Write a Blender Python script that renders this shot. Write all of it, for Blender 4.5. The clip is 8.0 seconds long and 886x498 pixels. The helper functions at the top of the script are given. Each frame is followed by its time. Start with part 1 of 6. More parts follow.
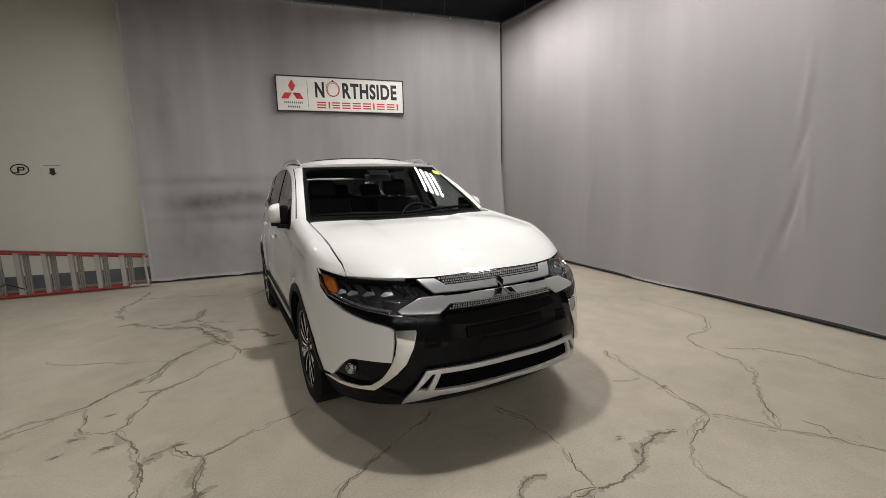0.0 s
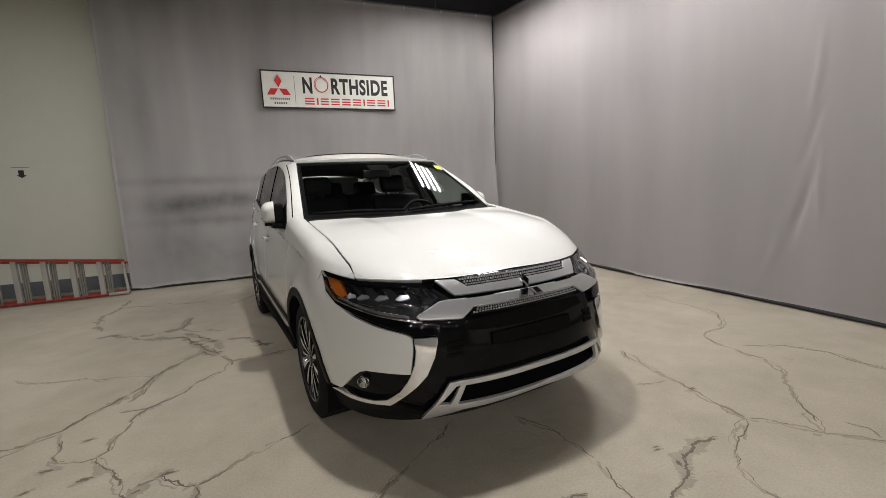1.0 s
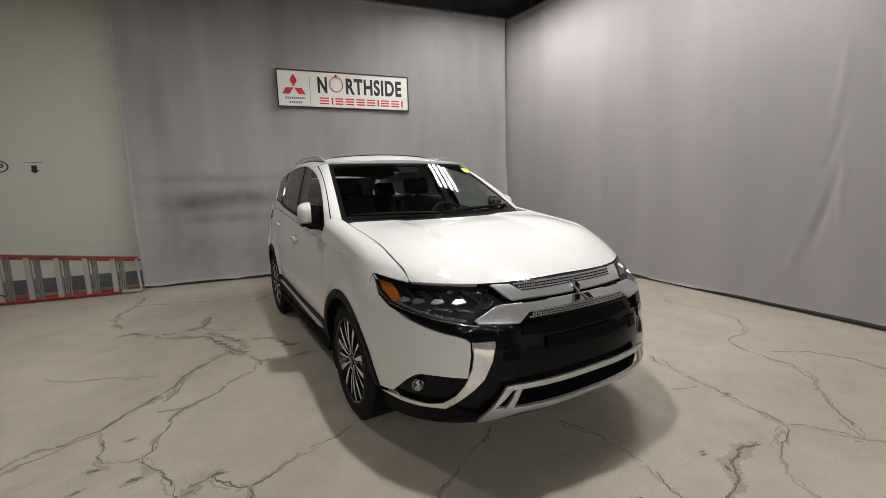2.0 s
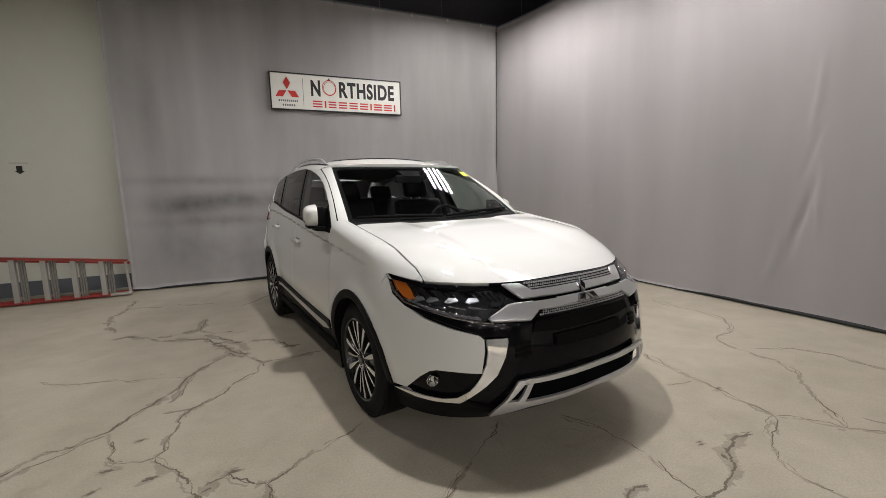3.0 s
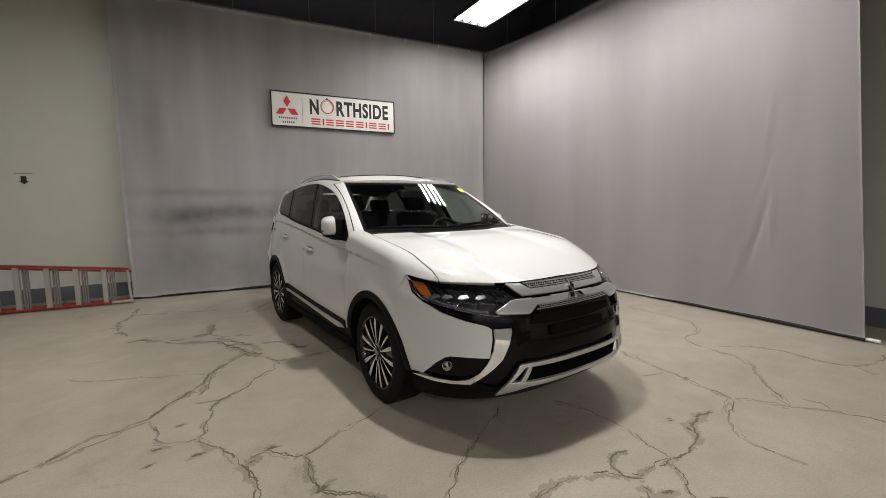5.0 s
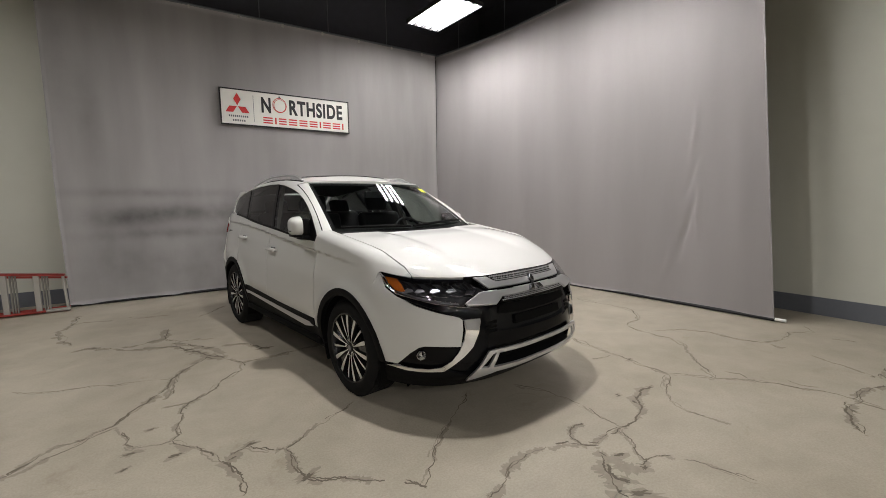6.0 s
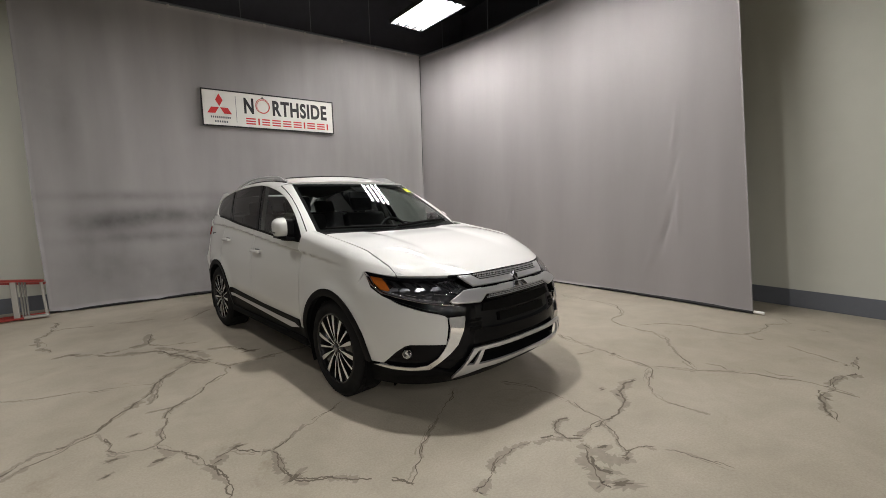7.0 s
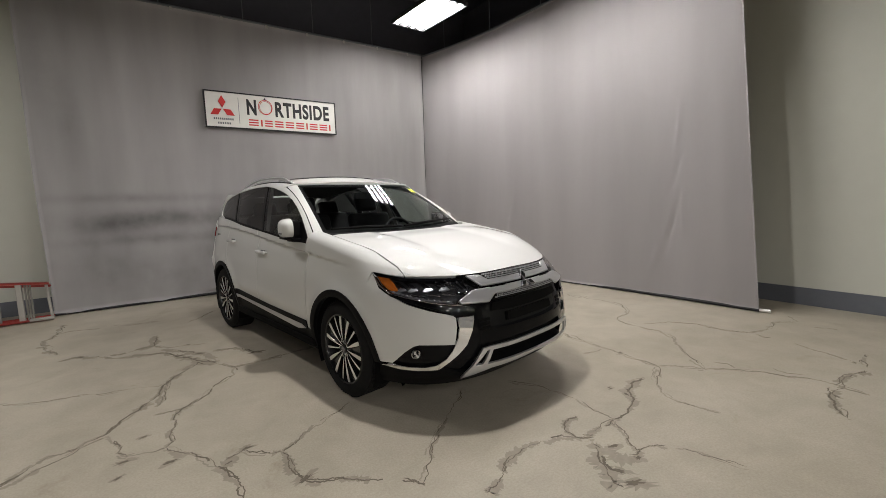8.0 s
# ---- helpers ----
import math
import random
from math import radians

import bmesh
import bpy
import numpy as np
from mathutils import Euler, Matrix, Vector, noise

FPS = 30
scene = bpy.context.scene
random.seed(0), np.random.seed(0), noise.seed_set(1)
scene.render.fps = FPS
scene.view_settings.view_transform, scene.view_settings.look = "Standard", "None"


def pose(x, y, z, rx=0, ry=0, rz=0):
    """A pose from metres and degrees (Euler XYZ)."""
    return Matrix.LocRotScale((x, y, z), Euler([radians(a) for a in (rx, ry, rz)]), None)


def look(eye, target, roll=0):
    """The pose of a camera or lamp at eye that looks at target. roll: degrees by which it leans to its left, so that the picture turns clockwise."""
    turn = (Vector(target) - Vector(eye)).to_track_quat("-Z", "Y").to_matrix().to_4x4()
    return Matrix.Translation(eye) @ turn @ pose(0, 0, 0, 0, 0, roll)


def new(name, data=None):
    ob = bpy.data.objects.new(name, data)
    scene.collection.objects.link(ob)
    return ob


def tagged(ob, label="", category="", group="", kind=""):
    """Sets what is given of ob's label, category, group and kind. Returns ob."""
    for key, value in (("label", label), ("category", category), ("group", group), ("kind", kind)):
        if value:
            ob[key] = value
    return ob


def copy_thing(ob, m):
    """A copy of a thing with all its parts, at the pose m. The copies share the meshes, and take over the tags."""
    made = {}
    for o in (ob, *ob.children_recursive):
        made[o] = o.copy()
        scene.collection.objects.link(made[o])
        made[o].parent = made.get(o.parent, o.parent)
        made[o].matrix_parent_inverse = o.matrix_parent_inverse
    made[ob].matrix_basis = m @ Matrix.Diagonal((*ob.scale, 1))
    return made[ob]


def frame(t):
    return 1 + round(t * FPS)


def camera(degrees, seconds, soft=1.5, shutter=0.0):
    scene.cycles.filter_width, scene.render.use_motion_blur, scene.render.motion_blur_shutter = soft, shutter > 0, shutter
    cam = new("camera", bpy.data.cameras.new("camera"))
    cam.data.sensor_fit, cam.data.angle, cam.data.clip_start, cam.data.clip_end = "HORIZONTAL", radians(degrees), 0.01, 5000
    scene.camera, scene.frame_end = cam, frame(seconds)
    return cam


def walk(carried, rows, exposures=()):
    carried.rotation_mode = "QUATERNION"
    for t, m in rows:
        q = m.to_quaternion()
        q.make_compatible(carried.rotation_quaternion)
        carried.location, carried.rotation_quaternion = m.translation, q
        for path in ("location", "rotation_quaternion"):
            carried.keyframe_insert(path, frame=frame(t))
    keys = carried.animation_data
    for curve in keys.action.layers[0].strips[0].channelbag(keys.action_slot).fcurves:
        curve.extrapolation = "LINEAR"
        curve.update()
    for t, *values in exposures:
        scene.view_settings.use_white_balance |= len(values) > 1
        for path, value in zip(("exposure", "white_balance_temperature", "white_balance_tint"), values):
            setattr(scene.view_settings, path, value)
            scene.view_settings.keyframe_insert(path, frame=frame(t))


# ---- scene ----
cam = camera(92.5, 8.0, soft=0.5)
PATH = [
    (0, (0.118, 0.178, 1.387), (0.757, 2.049, 1.09), -1.7),
    (0.5, (0.097, 0.29, 1.348), (0.76, 2.153, 1.047), -1.7),
    (1, (0.033, 0.435, 1.347), (0.735, 2.285, 1.05), -2.5),
    (1.5, (-0.065, 0.488, 1.372), (0.645, 2.334, 1.074), -1.6),
    (2, (-0.237, 0.529, 1.378), (0.486, 2.37, 1.082), -1.6),
    (3.5, (-0.442, 0.466, 1.384), (0.386, 2.266, 1.115), -0.7),
    (4, (-0.507, 0.325, 1.408), (0.338, 2.12, 1.155), -0.2),
    (5.3, (-0.846, 0.22, 1.38), (0.082, 1.979, 1.174), -0.9),
    (5.5, (-0.912, 0.201, 1.381), (0.078, 1.926, 1.171), -1.2),
    (6, (-0.937, 0.15, 1.39), (0.154, 1.812, 1.168), -0.8),
    (6.5, (-0.926, 0.125, 1.386), (0.195, 1.766, 1.16), -1.2),
    (7, (-0.927, 0.118, 1.387), (0.209, 1.748, 1.162), -1.5),
    (7.5, (-0.936, 0.121, 1.389), (0.199, 1.752, 1.163), -1.9),
    (8, (-0.962, 0.146, 1.388), (0.171, 1.779, 1.163), -1.9),
]
walk(cam, [(t, look(eye, target, roll)) for t, eye, target, roll in PATH])


# ---- light ----
world = bpy.data.worlds.new("world")
scene.world = world
world.use_nodes = True
world.node_tree.nodes["Background"].inputs[0].default_value = (0.5, 0.55, 0.65, 1)
world.node_tree.nodes["Background"].inputs[1].default_value = 0.02
TUBE_POWER = 105.0
SPOT_POWER = 1150.0
SIDE_FILL_POWER = 600.0
FAR_POWER = 900.0


# ---- materials ----
def mat_new(name):
    m = bpy.data.materials.new(name)
    m.use_nodes = True
    return m, m.node_tree.nodes, m.node_tree.links, m.node_tree.nodes["Principled BSDF"]


def plain(name, rgb, rough=0.5, metal=0.0, coat=0.0, grain=0.0, scale=30.0, bump_by=0.0, bump_scale=200.0, spec=0.5, random_by=0.0):
    """A surface with two scales of unevenness in colour and relief."""
    m, n, l, b = mat_new(name)
    b.inputs["Roughness"].default_value = rough
    b.inputs["Metallic"].default_value = metal
    b.inputs["Coat Weight"].default_value = coat
    b.inputs["Coat Roughness"].default_value = 0.03
    b.inputs["Specular IOR Level"].default_value = spec
    b.inputs["Base Color"].default_value = (*rgb, 1)
    co = n.new("ShaderNodeTexCoord")
    if grain:
        big, fine, mix, add = n.new("ShaderNodeTexNoise"), n.new("ShaderNodeTexNoise"), n.new("ShaderNodeMix"), n.new("ShaderNodeMath")
        big.inputs["Scale"].default_value, fine.inputs["Scale"].default_value = scale * 0.12, scale
        big.inputs["Detail"].default_value = fine.inputs["Detail"].default_value = 5
        add.operation = "ADD"
        l.new(co.outputs["Object"], big.inputs["Vector"])
        l.new(co.outputs["Object"], fine.inputs["Vector"])
        l.new(big.outputs["Fac"], add.inputs[0])
        l.new(fine.outputs["Fac"], add.inputs[1])
        half_it = n.new("ShaderNodeMath")
        half_it.operation = "MULTIPLY"
        half_it.inputs[1].default_value = 0.5
        l.new(add.outputs[0], half_it.inputs[0])
        mix.data_type = "RGBA"
        mix.inputs[6].default_value = (*[c * (1 - grain) for c in rgb], 1)
        mix.inputs[7].default_value = (*[min(1, c * (1 + grain)) for c in rgb], 1)
        l.new(half_it.outputs[0], mix.inputs[0])
        l.new(mix.outputs[2], b.inputs["Base Color"])
    if bump_by:
        t, bp = n.new("ShaderNodeTexNoise"), n.new("ShaderNodeBump")
        t.inputs["Scale"].default_value, t.inputs["Detail"].default_value = bump_scale, 4
        bp.inputs["Strength"].default_value, bp.inputs["Distance"].default_value = bump_by, 0.002
        l.new(co.outputs["Object"], t.inputs["Vector"])
        l.new(t.outputs["Fac"], bp.inputs["Height"])
        l.new(bp.outputs["Normal"], b.inputs["Normal"])
    return m


def glowing(name, rgb, strength):
    m, n, l, b = mat_new(name)
    b.inputs["Base Color"].default_value = (*rgb, 1)
    b.inputs["Emission Color"].default_value = (*rgb, 1)
    b.inputs["Emission Strength"].default_value = strength
    return m


def pane(name, tint, gloss=0.04, ior=1.5):
    """Thin glass: tinted, with a mirror-like face."""
    m, n, l, b = mat_new(name)
    clear, shine, mix, fres = n.new("ShaderNodeBsdfTransparent"), n.new("ShaderNodeBsdfGlossy"), n.new("ShaderNodeMixShader"), n.new("ShaderNodeLayerWeight")
    steep, gain = n.new("ShaderNodeMath"), n.new("ShaderNodeMath")
    clear.inputs[0].default_value = (*tint, 1)
    shine.inputs["Roughness"].default_value = 0.01
    fres.inputs["Blend"].default_value = 0.5
    steep.operation, gain.operation = "POWER", "MULTIPLY_ADD"
    steep.inputs[1].default_value = 5.0
    gain.inputs[1].default_value, gain.inputs[2].default_value = 0.93, gloss + 0.015
    l.new(fres.outputs["Facing"], steep.inputs[0])
    l.new(steep.outputs[0], gain.inputs[0])
    l.new(gain.outputs[0], mix.inputs[0])
    l.new(clear.outputs[0], mix.inputs[1])
    l.new(shine.outputs[0], mix.inputs[2])
    l.new(mix.outputs[0], n["Material Output"].inputs["Surface"])
    return m


def floor_stuff():
    """Sealed beige concrete: cloudy tone, fine speckle, brown stains, uneven polish."""
    m, n, l, b = mat_new("concrete")
    co = n.new("ShaderNodeTexCoord")

    def tex(scale, detail, rough=0.55, warp=0.0):
        t = n.new("ShaderNodeTexNoise")
        t.inputs["Scale"].default_value, t.inputs["Detail"].default_value = scale, detail
        t.inputs["Roughness"].default_value, t.inputs["Distortion"].default_value = rough, warp
        l.new(co.outputs["Object"], t.inputs["Vector"])
        return t

    def steps(src, *stops):
        r = n.new("ShaderNodeValToRGB")
        for i, (p, c) in enumerate(stops):
            e = r.color_ramp.elements[i] if i < 2 else r.color_ramp.elements.new(p)
            e.position, e.color = p, (*c, 1)
        l.new(src, r.inputs[0])
        return r

    def blend(kind, fac, a, c):
        x = n.new("ShaderNodeMix")
        x.data_type, x.blend_type = "RGBA", kind
        if isinstance(fac, float):
            x.inputs[0].default_value = fac
        else:
            l.new(fac, x.inputs[0])
        l.new(a, x.inputs[6])
        l.new(c, x.inputs[7])
        return x.outputs[2]

    cloud = steps(tex(0.55, 6, 0.6, 0.6).outputs["Fac"], (0.3, (0.380, 0.343, 0.272)), (0.7, (0.478, 0.441, 0.362)))
    mid = steps(tex(3.1, 6, 0.65, 0.4).outputs["Fac"], (0.35, (0.89, 0.885, 0.87)), (0.65, (1.03, 1.025, 1.02)))
    speck = steps(tex(85, 6, 0.7).outputs["Fac"], (0.32, (0.86, 0.85, 0.84)), (0.62, (1.05, 1.05, 1.05)))
    stain = steps(tex(1.35, 8, 0.7, 1.6).outputs["Fac"], (0.60, (1, 1, 1)), (0.74, (0.66, 0.60, 0.50)))
    c = blend("MULTIPLY", 1.0, cloud.outputs[0], mid.outputs[0])
    c = blend("MULTIPLY", 1.0, c, speck.outputs[0])
    c = blend("MULTIPLY", 0.65, c, stain.outputs[0])
    l.new(c, b.inputs["Base Color"])
    rr = steps(tex(2.2, 5).outputs["Fac"], (0.3, (0.38, 0.38, 0.38)), (0.7, (0.55, 0.55, 0.55)))
    l.new(rr.outputs[0], b.inputs["Roughness"])
    b.inputs["Specular IOR Level"].default_value = 0.4
    bp = n.new("ShaderNodeBump")
    bp.inputs["Strength"].default_value, bp.inputs["Distance"].default_value = 0.08, 0.002
    l.new(tex(14, 8, 0.65).outputs["Fac"], bp.inputs["Height"])
    l.new(bp.outputs["Normal"], b.inputs["Normal"])
    return m


def cloth(name, rgb, low=0.90, high=1.09):
    """Grey backdrop cloth: weave, soft dirt, faint level smudges."""
    m, n, l, b = mat_new(name)
    co = n.new("ShaderNodeTexCoord")
    stretch = n.new("ShaderNodeMapping")
    stretch.inputs["Scale"].default_value = (1.4, 1.4, 0.22)
    l.new(co.outputs["Object"], stretch.inputs["Vector"])
    big, fine = n.new("ShaderNodeTexNoise"), n.new("ShaderNodeTexNoise")
    big.inputs["Scale"].default_value, big.inputs["Detail"].default_value = 1.1, 6
    fine.inputs["Scale"].default_value, fine.inputs["Detail"].default_value = 160, 3
    l.new(stretch.outputs[0], big.inputs["Vector"])
    l.new(co.outputs["Object"], fine.inputs["Vector"])
    r = n.new("ShaderNodeValToRGB")
    r.color_ramp.elements[0].position, r.color_ramp.elements[0].color = 0.25, (*[c * low for c in rgb], 1)
    r.color_ramp.elements[1].position, r.color_ramp.elements[1].color = 0.75, (*[c * high for c in rgb], 1)
    l.new(big.outputs["Fac"], r.inputs[0])
    l.new(r.outputs[0], b.inputs["Base Color"])
    b.inputs["Roughness"].default_value = 0.9
    b.inputs["Specular IOR Level"].default_value = 0.2
    b.inputs["Sheen Weight"].default_value = 0.15
    bp = n.new("ShaderNodeBump")
    bp.inputs["Strength"].default_value, bp.inputs["Distance"].default_value = 0.25, 0.0015
    l.new(fine.outputs["Fac"], bp.inputs["Height"])
    l.new(bp.outputs["Normal"], b.inputs["Normal"])
    return m, r, b


def smudged_and_shaded(ramp_node, b, m):
    """Low level scuffs and dirt on a cloth, and the car's soft shadow painted in: bands in the world's x and z, broken
    up by noise.
    """
    n, l = m.node_tree.nodes, m.node_tree.links
    co = n.new("ShaderNodeTexCoord")
    sep = n.new("ShaderNodeSeparateXYZ")
    l.new(co.outputs["Object"], sep.inputs[0])

    def calc(kind, a, b2=None):
        q = n.new("ShaderNodeMath")
        q.operation = kind
        for i, v in enumerate((a, b2)):
            if v is None:
                continue
            if isinstance(v, (int, float)):
                q.inputs[i].default_value = v
            else:
                l.new(v, q.inputs[i])
        return q.outputs[0]

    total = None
    # the blob at x 0.1, z 0.9 is the car's shadow, put into the cloth's colour
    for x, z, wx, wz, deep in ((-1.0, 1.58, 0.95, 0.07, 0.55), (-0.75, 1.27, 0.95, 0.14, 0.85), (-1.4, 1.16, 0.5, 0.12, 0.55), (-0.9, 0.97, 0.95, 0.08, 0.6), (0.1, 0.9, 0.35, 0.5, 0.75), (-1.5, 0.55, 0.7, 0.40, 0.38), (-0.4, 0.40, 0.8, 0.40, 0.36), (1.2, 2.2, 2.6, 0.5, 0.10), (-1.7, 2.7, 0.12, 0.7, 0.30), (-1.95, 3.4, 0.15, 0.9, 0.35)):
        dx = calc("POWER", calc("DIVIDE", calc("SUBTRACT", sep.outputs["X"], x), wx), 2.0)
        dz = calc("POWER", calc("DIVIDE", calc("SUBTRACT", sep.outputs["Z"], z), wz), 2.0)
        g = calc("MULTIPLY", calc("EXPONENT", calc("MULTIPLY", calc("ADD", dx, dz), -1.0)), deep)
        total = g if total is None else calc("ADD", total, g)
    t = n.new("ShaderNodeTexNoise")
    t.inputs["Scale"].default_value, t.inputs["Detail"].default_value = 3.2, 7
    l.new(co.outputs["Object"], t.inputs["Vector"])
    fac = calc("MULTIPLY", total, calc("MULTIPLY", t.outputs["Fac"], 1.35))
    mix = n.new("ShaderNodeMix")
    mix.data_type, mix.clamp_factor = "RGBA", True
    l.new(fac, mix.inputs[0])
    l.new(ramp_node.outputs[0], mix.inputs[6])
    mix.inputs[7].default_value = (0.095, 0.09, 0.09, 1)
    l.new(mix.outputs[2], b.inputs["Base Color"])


def car_paint():
    """White pearl: fine flakes under a clear coat."""
    m, n, l, b = mat_new("pearl_paint")
    b.inputs["Base Color"].default_value = (0.705, 0.710, 0.690, 1)
    b.inputs["Roughness"].default_value = 0.5
    b.inputs["Metallic"].default_value = 0.06
    b.inputs["Specular IOR Level"].default_value = 0.2
    b.inputs["Coat Weight"].default_value = 1.0
    b.inputs["Coat Roughness"].default_value = 0.012
    co, v, bp = n.new("ShaderNodeTexCoord"), n.new("ShaderNodeTexVoronoi"), n.new("ShaderNodeBump")
    v.inputs["Scale"].default_value = 900
    bp.inputs["Strength"].default_value, bp.inputs["Distance"].default_value = 0.05, 0.0005
    l.new(co.outputs["Object"], v.inputs["Vector"])
    l.new(v.outputs["Distance"], bp.inputs["Height"])
    l.new(bp.outputs["Normal"], b.inputs["Normal"])
    return m


M_FLOOR = floor_stuff()
M_CRACK = plain("crack_filler", (0.135, 0.113, 0.082), 0.75, grain=0.5, scale=40, bump_by=0.5, bump_scale=90)
M_STAIN = plain("faint_scuff", (0.37, 0.335, 0.27), 0.6, grain=0.2, scale=25)
M_PATCH = plain("worn_filler", (0.295, 0.263, 0.207), 0.7, grain=0.4, scale=25, bump_by=0.4, bump_scale=80)
M_CLOTH, CLOTH_RAMP, CLOTH_B = cloth("backdrop_cloth", (0.312, 0.294, 0.296))
M_CLOTH_BACK, BACK_RAMP, BACK_B = cloth("smudged_shaded_cloth", (0.325, 0.313, 0.312), 0.80, 1.22)
smudged_and_shaded(BACK_RAMP, BACK_B, M_CLOTH_BACK)
M_WALL = plain("wall_paint", (0.60, 0.605, 0.535), 0.75, grain=0.06, scale=6, bump_by=0.25, bump_scale=60)
M_BAND = plain("band_paint", (0.13, 0.14, 0.16), 0.6, grain=0.15, scale=15, bump_by=0.2, bump_scale=60)
M_CEIL = plain("ceiling_black", (0.055, 0.056, 0.070), 0.7, grain=0.3, scale=8)
M_FARWALL = plain("far_wall", (0.22, 0.22, 0.21), 0.8, grain=0.08, scale=6)
M_DARK = plain("dark_gap", (0.02, 0.02, 0.022), 0.8, grain=0.2)
M_TUBE = glowing("tube_light", (1.0, 0.965, 0.95), TUBE_POWER)
M_SPOT = glowing("spot_light", (1.0, 0.955, 0.925), SPOT_POWER)
M_SIDE_FILL = glowing("side_fill_light", (1.0, 0.955, 0.925), SIDE_FILL_POWER)
M_SPOT_FAR = glowing("far_spot_light", (1.0, 0.955, 0.925), FAR_POWER)
M_ENAMEL = plain("white_enamel", (0.82, 0.82, 0.80), 0.3, grain=0.04)
M_PAINT = car_paint()
M_GLOSS = plain("piano_black", (0.004, 0.004, 0.005), 0.05, spec=0.15)
M_PLASTIC = plain("black_plastic", (0.0065, 0.0065, 0.007), 0.5, grain=0.2, scale=60, bump_by=0.2, bump_scale=500, spec=0.07)
M_MATT = plain("matt_black", (0.004, 0.004, 0.004), 0.8, spec=0.1)
M_SILVER = plain("satin_silver", (0.57, 0.573, 0.585), 0.30, metal=0.65, coat=0.3, grain=0.04, scale=80)
M_CHROME = plain("chrome", (0.78, 0.78, 0.79), 0.06, metal=1.0)
M_SMOKE = plain("dark_chrome", (0.28, 0.28, 0.30), 0.15, metal=1.0)
M_BADGE = plain("badge_chrome", (0.035, 0.035, 0.038), 0.16, metal=0.9)
M_STUD = plain("grille_stud", (0.42, 0.425, 0.435), 0.3, metal=0.25)
M_FACET = plain("grey_facet", (0.15, 0.153, 0.163), 0.28, metal=0.6, grain=0.3, scale=90)
M_UNLIT = plain("unlit_strip", (0.16, 0.16, 0.17), 0.25, grain=0.5, scale=160, metal=0.4)
M_RUBBER = plain("tyre_rubber", (0.016, 0.016, 0.016), 0.8, spec=0.08, grain=0.35, scale=30, bump_by=0.3, bump_scale=220)
M_ALLOY = plain("machined_alloy", (0.80, 0.795, 0.79), 0.34, metal=0.9, grain=0.05, scale=120)
M_RIMBLACK = plain("rim_black", (0.010, 0.010, 0.011), 0.25, coat=0.2)
M_AMBER = plain("amber_lens", (0.38, 0.10, 0.013), 0.2, coat=1.0, grain=0.25, scale=60)
M_REDLENS = plain("red_lens", (0.16, 0.010, 0.012), 0.15, coat=1.0)
M_LAMPIN = plain("lamp_inside", (0.075, 0.077, 0.083), 0.2, metal=0.5, grain=0.4, scale=70)
M_LEATHER = plain("black_leather", (0.009, 0.009, 0.010), 0.55, spec=0.2, grain=0.25, scale=40, bump_by=0.3, bump_scale=300)
M_TRIM = plain("dash_trim", (0.028, 0.029, 0.032), 0.55, grain=0.2, bump_by=0.2, bump_scale=400)
M_HEADLINE = plain("headlining", (0.11, 0.106, 0.10), 0.9, grain=0.1, bump_by=0.2)
M_SCREEN = pane("screen_glass", (0.66, 0.72, 0.69))
M_PRIVACY = pane("privacy_glass", (0.10, 0.105, 0.105))
M_DOORGLASS = pane("door_glass", (0.62, 0.68, 0.65))
M_LENS = pane("lamp_lens", (0.90, 0.92, 0.93))
M_YELLOW = plain("yellow_paper", (0.75, 0.78, 0.02), 0.6)
M_REDRAIL = plain("red_fibreglass", (0.34, 0.045, 0.035), 0.45, grain=0.2, scale=30, bump_by=0.2)
M_ALU = plain("aluminium", (0.46, 0.45, 0.42), 0.42, metal=0.6, grain=0.12, scale=40)
M_RUNG = plain("dull_aluminium", (0.27, 0.265, 0.24), 0.5, metal=0.35, grain=0.2, scale=40)
M_SIGN = plain("sign_white", (0.80, 0.79, 0.74), 0.4, grain=0.05, scale=8)
M_SIGNRED = plain("sign_red", (0.62, 0.03, 0.03), 0.45, grain=0.05)
M_INK = plain("sign_black", (0.014, 0.014, 0.015), 0.5, grain=0.1)


# ---- the shape of the car, in its own frame: x to its left, y to the back from the front axle, z up ----
def curve(*pts):
    """A smooth curve through pairs of numbers."""
    xs, ys = [p[0] for p in pts], [p[1] for p in pts]
    n = len(xs)
    d = [(ys[i + 1] - ys[i]) / (xs[i + 1] - xs[i]) for i in range(n - 1)]
    m = [d[0]] + [0 if d[i - 1] * d[i] <= 0 else 2 * d[i - 1] * d[i] / (d[i - 1] + d[i]) for i in range(1, n - 1)] + [d[-1]]

    def at(x):
        if x <= xs[0]:
            return ys[0] + m[0] * (x - xs[0])
        if x >= xs[-1]:
            return ys[-1] + m[-1] * (x - xs[-1])
        i = 0
        while x > xs[i + 1]:
            i += 1
        h = xs[i + 1] - xs[i]
        t = (x - xs[i]) / h
        return ((1 + 2 * t) * (1 - t) ** 2 * ys[i] + t * (1 - t) ** 2 * h * m[i]
                + t * t * (3 - 2 * t) * ys[i + 1] + t * t * (t - 1) * h * m[i + 1])

    return at


def ramp(x, a, b):
    t = min(1.0, max(0.0, (x - a) / (b - a)))
    return t * t * (3 - 2 * t)


